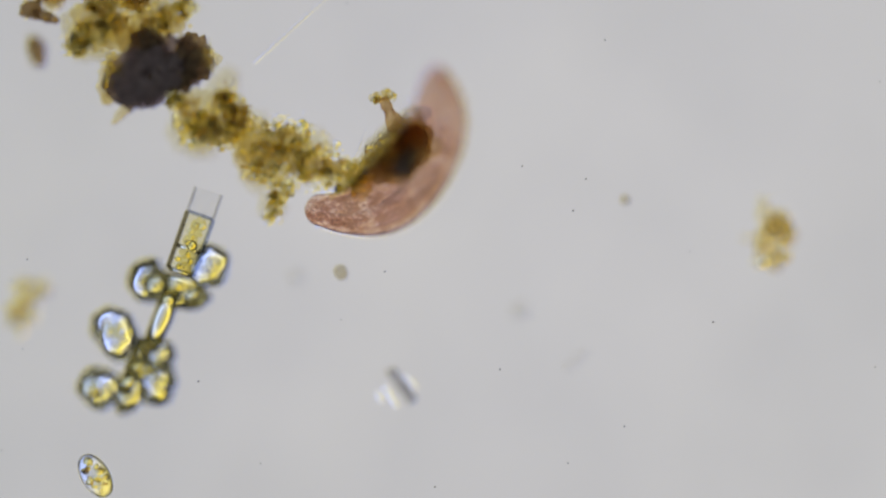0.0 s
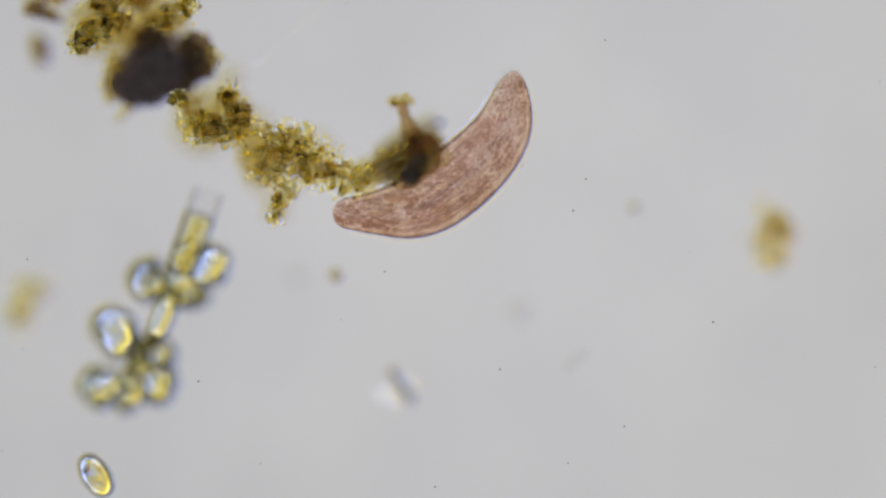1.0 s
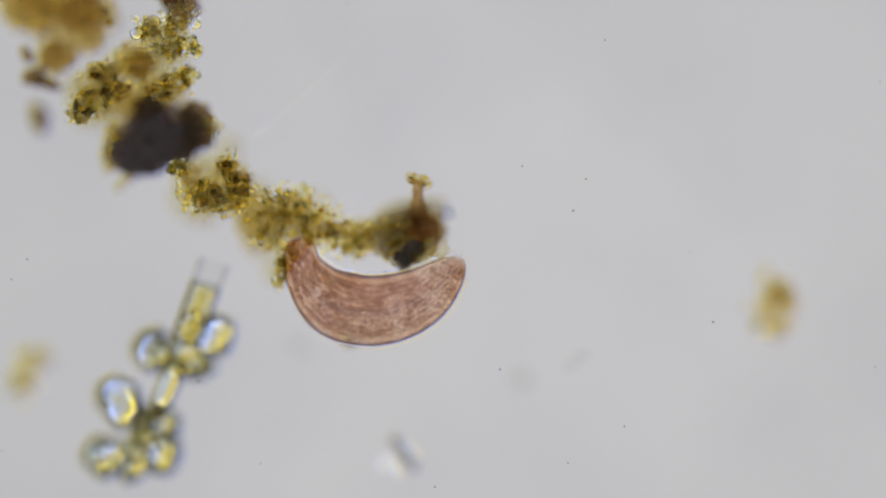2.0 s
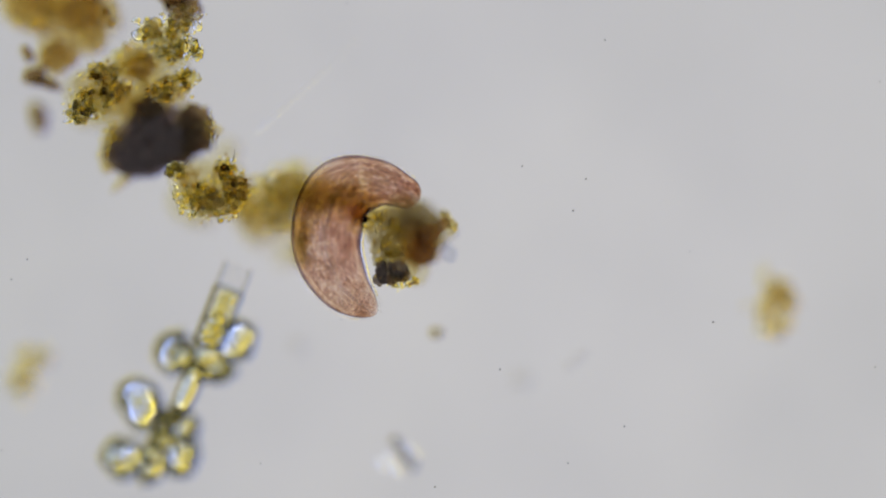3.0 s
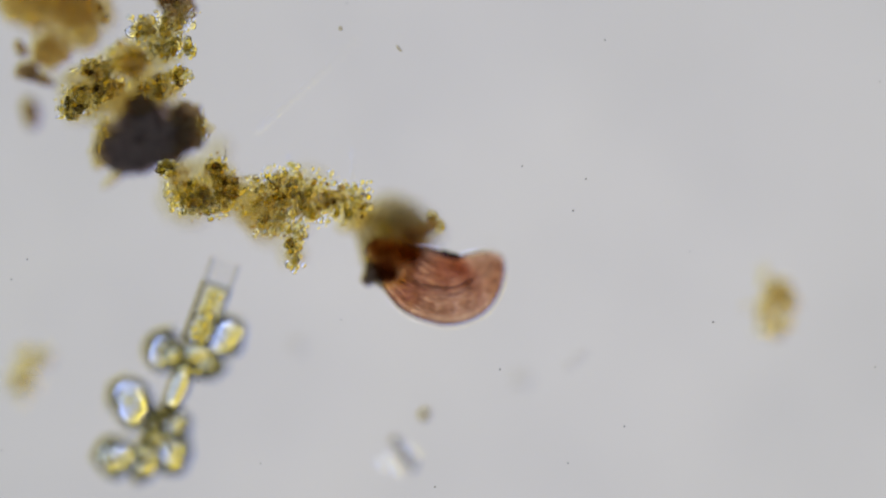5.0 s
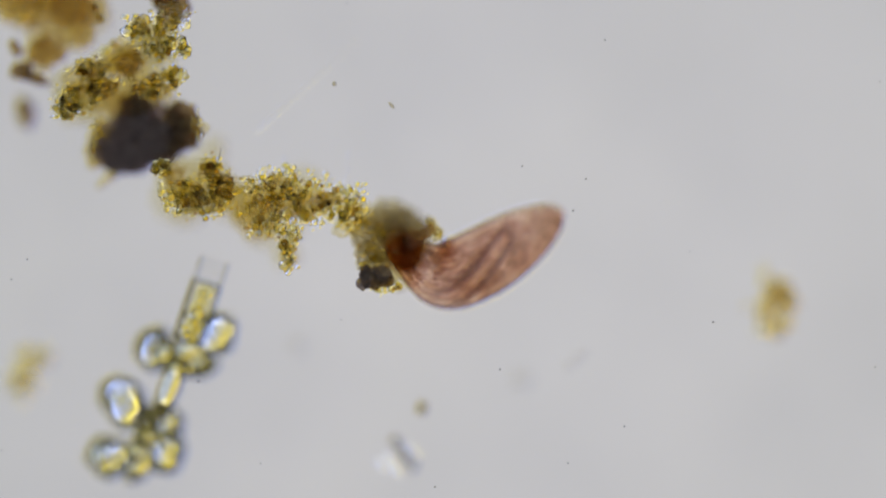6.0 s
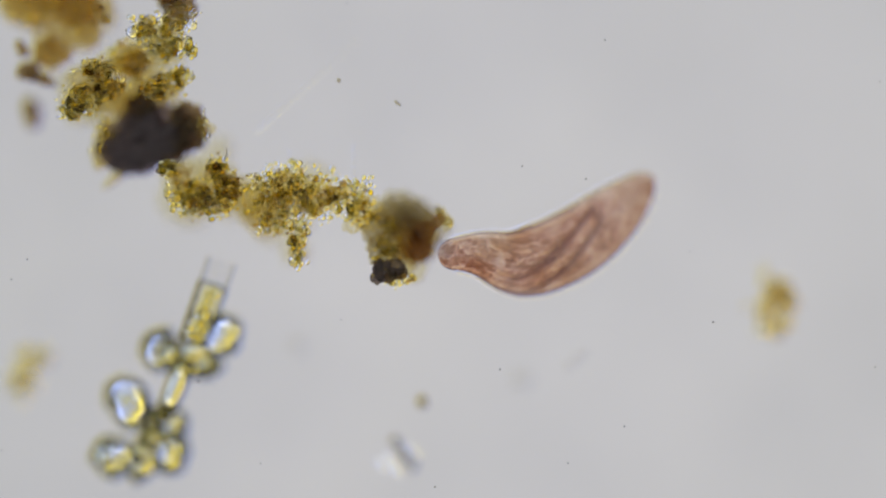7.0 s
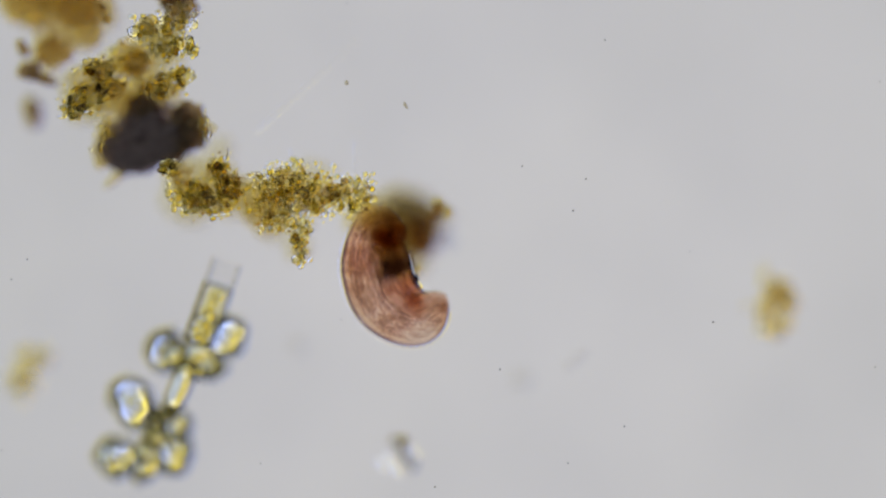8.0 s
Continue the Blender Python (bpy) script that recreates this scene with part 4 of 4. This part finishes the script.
    bend(4.5, 0, 50, 46, (688, 293), (637, 279), (664, 339), (720, 393), (791, 411), (824, 349))
    bend(4.6, 0, 50, 40, (691, 299), (650, 291), (676, 341), (728, 391), (796, 406), (838, 343))
    bend(4.7, 0, 50, 32, (686, 304), (662, 309), (683, 345), (734, 385), (796, 394), (851, 331))
    bend(5.25, 0, 50, 36, (666, 307), (681, 325), (721, 364), (781, 390), (841, 378), (893, 332))
    bend(5.8, 0, 50, 26, (661, 309), (696, 350), (746, 376), (811, 376), (876, 345), (926, 308))
    bend(5.9, 0, 50, 26, (676, 304), (714, 349), (766, 382), (834, 371), (898, 324), (954, 277))
    bend(6.0, 0, 50, 26, (686, 299), (726, 337), (781, 367), (846, 345), (921, 299), (991, 251))
    bend(6.1, 0, 50, 26, (696, 304), (738, 344), (798, 379), (876, 371), (951, 329), (1016, 304))
    bend(6.2, 0, 50, 26, (696, 314), (741, 354), (811, 389), (891, 379), (971, 334), (1041, 284))
    bend(6.3, 0, 50, 24, (716, 319), (766, 359), (841, 389), (926, 374), (1006, 329), (1076, 259))
    bend(6.4, 0, 52, 22, (741, 334), (796, 354), (871, 379), (956, 364), (1036, 309), (1106, 244))
    bend(6.5, 0, 54, 22, (744, 349), (806, 346), (886, 369), (971, 359), (1051, 304), (1106, 237))
    bend(6.6, 0, 54, 22, (751, 347), (816, 349), (896, 364), (981, 351), (1061, 299), (1126, 229))
    bend(6.7, 0, 54, 22, (753, 354), (821, 352), (901, 364), (986, 344), (1061, 284), (1118, 199))
    bend(6.8, 0, 54, 22, (758, 349), (826, 349), (906, 364), (986, 344), (1061, 279), (1116, 199))
    bend(6.9, 0, 54, 22, (761, 339), (831, 344), (911, 359), (991, 339), (1066, 274), (1121, 204))
    bend(7.0, 0, 54, 22, (771, 331), (841, 329), (921, 344), (1006, 314), (1086, 254), (1151, 189))
    bend(7.1, 0, 54, 20, (751, 364), (826, 349), (906, 359), (986, 339), (1066, 284), (1141, 224))
    bend(7.2, 0, 54, 18, (753, 364), (831, 359), (906, 374), (991, 354), (1076, 304), (1151, 257))
    bend(7.3, 0, 54, 18, (724, 387), (796, 384), (876, 404), (961, 389), (1046, 339), (1121, 299))
    bend(7.4, 0, 50, 16, (691, 414), (766, 419), (846, 439), (931, 424), (1016, 379), (1088, 341))
    bend(7.5, 0, 50, 12, (564, 408), (634, 429), (716, 446), (796, 433), (866, 396), (944, 319))
    bend(7.6, 0, 50, 22, (601, 336), (596, 399), (636, 441), (706, 441), (776, 408), (846, 374))
    bend(7.7, 0, 50, 32, (641, 274), (614, 339), (632, 414), (691, 449), (756, 439), (796, 399))
    bend(7.8, 0, 50, 44, (656, 279), (630, 309), (632, 371), (656, 427), (706, 441), (740, 405))
    bend(7.9, 0, 50, 46, (691, 294), (646, 289), (646, 353), (666, 415), (722, 445), (764, 405))
    bend(8.0, 0, 50, 46, (708, 309), (664, 281), (661, 347), (682, 411), (736, 442), (782, 401))
    # end of bends
    for ob, rows in zip(segments, spine_rows()):
        walk(ob, rows)
    # the folds alone turn edge-on to hide the groove from the camera: seconds, degrees about the body's axis
    roll = ((0.0, 88), (2.8, 88), (3.2, 80), (3.4, 55), (3.6, 20), (3.8, 0), (4.0, 5), (4.1, 45), (4.2, 88), (4.7, 88), (5.3, 40), (5.8, 0), (7.6, 0), (7.7, 45), (7.8, 88), (8.0, 88))
    for ob in mouth_folds:
        walk(ob, [(t, pose(0, 0, 0, a)) for t, a in roll])

    def drift(ob, rows):
        """Rows of seconds, steps right, steps down, degrees, from where the thing was built."""
        home = ob.matrix_basis.copy()
        walk(ob, [(t, Matrix.Translation((x * STEP, -y * STEP, 0)) @ home @ Matrix.Rotation(radians(a), 4, "Z")) for t, x, y, a in rows])

    tug = [(0.0, -2, 3), (0.5, 0, 0), (1.0, 3, 0), (1.5, -2, -1), (1.7, -2, 0), (2.8, -3, 5), (3.0, -4, 5), (3.5, -16, 0), (4.0, -17, -1), (4.5, -16, 0), (5.8, -27, -1),
           (6.0, -28, -1), (6.5, -26, -1), (7.0, -17, 0), (7.5, -16, -3), (8.0, -15, -1)]
    for ob in (dark_clump, floc_top, floc_pale, floc_small, floc_bridge, floc_corner, chip_dark, chip_blur, chip_top, chip_gold, floc_mid):
        off = (ob.matrix_basis.translation - dark_clump.matrix_basis.translation) / STEP
        rows = []
        for t, x, y in tug:
            a = -2.6 * min(max((t - 2.4) / 1.0, 0), 1)
            r = Matrix.Rotation(radians(a), 3, "Z") @ off - off
            rows.append((t, x + r.x, y - r.y, a))
        drift(ob, rows)
    # the strand dips its end while the body lies across it: seconds, steps right, steps down, degrees in the plane, degrees of dip
    home = strand.matrix_basis.copy()
    sink = {2.2: 10, 2.8: 28, 3.0: 28, 3.3: 26, 3.5: 12}
    rows = ((0.0, 14, 12, -6, 0), (0.5, 18, 16, -6, 0), (1.0, 20, 16, -6, 0), (1.7, 18, 16, -6, 0), (2.2, 18, -10, 4, 8), (2.8, 24, -42, 16, 20), (3.0, 24, -42, 17, 20), (3.3, 14, -41, 18, 20), (3.5, 8, -36, 16, 18), (3.7, 11, -35, 15, 0), (4.0, 12, -36, 15, 0), (4.5, 16, -38, 15, 0),
            (5.8, 2, -34, 14, 0), (6.0, 2, -34, 14, 0), (6.5, 6, -38, 15, 0), (7.0, 15, -42, 16, 0), (7.5, 13, -38, 15, 0), (8.0, 18, -46, 17, 0))
    left = Vector((-60 * STEP, 0, 0.046))
    walk(strand, [(t, Matrix.Translation((x * STEP, -y * STEP, -sink.get(t, 0) * MICRON)) @ home @ Matrix.Rotation(radians(a), 4, "Z") @ Matrix.Translation(left) @ Matrix.Rotation(radians(dip), 4, "Y") @ Matrix.Translation(-left)) for t, x, y, a, dip in rows])
    # the knot tumbles over once: seconds, place in steps, height, share of the tumble still to come, degrees in the plane
    rows = []
    for t, u, v, z, tumble, a in ((0.0, 716, 250, 32, 1, 8), (0.3, 732, 262, 32, 1, 0), (0.5, 737, 268, 32, 1, -2), (1.0, 737, 262, 32, 1, 0), (1.5, 737, 264, 32, 1, -4), (1.7, 734, 270, 32, 1, -6), (2.2, 736, 290, 32, 0.5, -3),
                                  (2.8, 736, 306, 32, 0, -2), (3.0, 735, 306, 32, 0, 0), (3.5, 710, 316, 32, 0, -2), (4.0, 718, 312, 30, 0, 0), (4.3, 722, 308, -4, 0, 0), (4.7, 718, 306, -4, 0, 0), (5.3, 712, 310, 24, 0, -1), (5.8, 708, 316, 32, 0, -2),
                                  (6.0, 708, 316, 32, 0, -2), (6.5, 714, 314, 32, 0, 0), (7.0, 728, 301, 32, 0, 2), (7.5, 716, 316, 32, 0, 0), (7.7, 724, 308, 12, 0, 4), (8.0, 732, 290, -8, 0, 8)):
        turn = Matrix.Rotation(radians(a), 4, "Z") @ Matrix.Rotation(radians(73.6) * tumble, 4, Vector((-0.560, -0.167, 0.811)))
        rows.append((t, Matrix.Translation(spot(u, v, z)) @ turn))
    walk(knot_clump, rows)
    drift(chain, [(0.0, -4, 1, 0), (0.5, -4, 0, 0), (1.0, -4, 0, 0), (1.7, -5, 2, 0), (2.8, 36, 9, -2), (3.0, 39, 10, -2), (3.55, 41, 10, -1.5), (3.75, 18, 4, 0), (4.0, 16, 3, 0), (4.5, 28, 6, -1), (5.8, 5, 1, 0.7),
                  (6.0, 5, 1, 0.7), (6.5, 8, 1, 0.7), (7.0, 15, 3, 0), (7.5, 13, 6, -1), (8.0, 23, 5, -0.6)])
    drift(drifter, [(0.0, 3, -2, 0), (0.5, -5, 3, 5), (1.7, -6, 4, 10), (2.8, 151, -28, 60), (3.0, 169, -15, 70), (3.5, 163, -19, 80), (4.0, 145, 43, 100), (4.5, 149, 134, 120), (5.8, 146, 118, 140),
                    (6.5, 140, 117, 150), (7.0, 145, 106, 160), (7.5, 120, 160, 170), (8.0, 112, 176, 175)])
    drift(swimmer, [(0.0, -14, -14, 0), (0.2, -26, -22, 5), (0.6, -49, -33, 10), (1.0, 2, 0, 20), (1.7, 120, 60, 30), (2.8, 480, 160, 40), (8.0, 900, 300, 60)])
    for ob, sway in zip(dot_pair, (0, -1)):
        drift(ob, [(0.0, 10, -220, 0), (4.7, 6, -120, 0), (5.8, -8 + 3 * sway, -2 + 12 * sway, 0), (6.2, -8 + sway, 8 - 4 * sway, 5), (6.6, 2, 8 + 4 * -sway, 8), (7.0, 0, 0, 10), (7.4, 14 + 2 * sway, 6 - 18 * sway, 0), (7.8, 14 + 4 * sway, 3 - 12 * sway, -10), (8.0, 14, 4, -12)])
    walk(specks, [(t, pose(x * STEP, y * STEP, h * MICRON)) for t, x, y, h in STAGE])


motions()
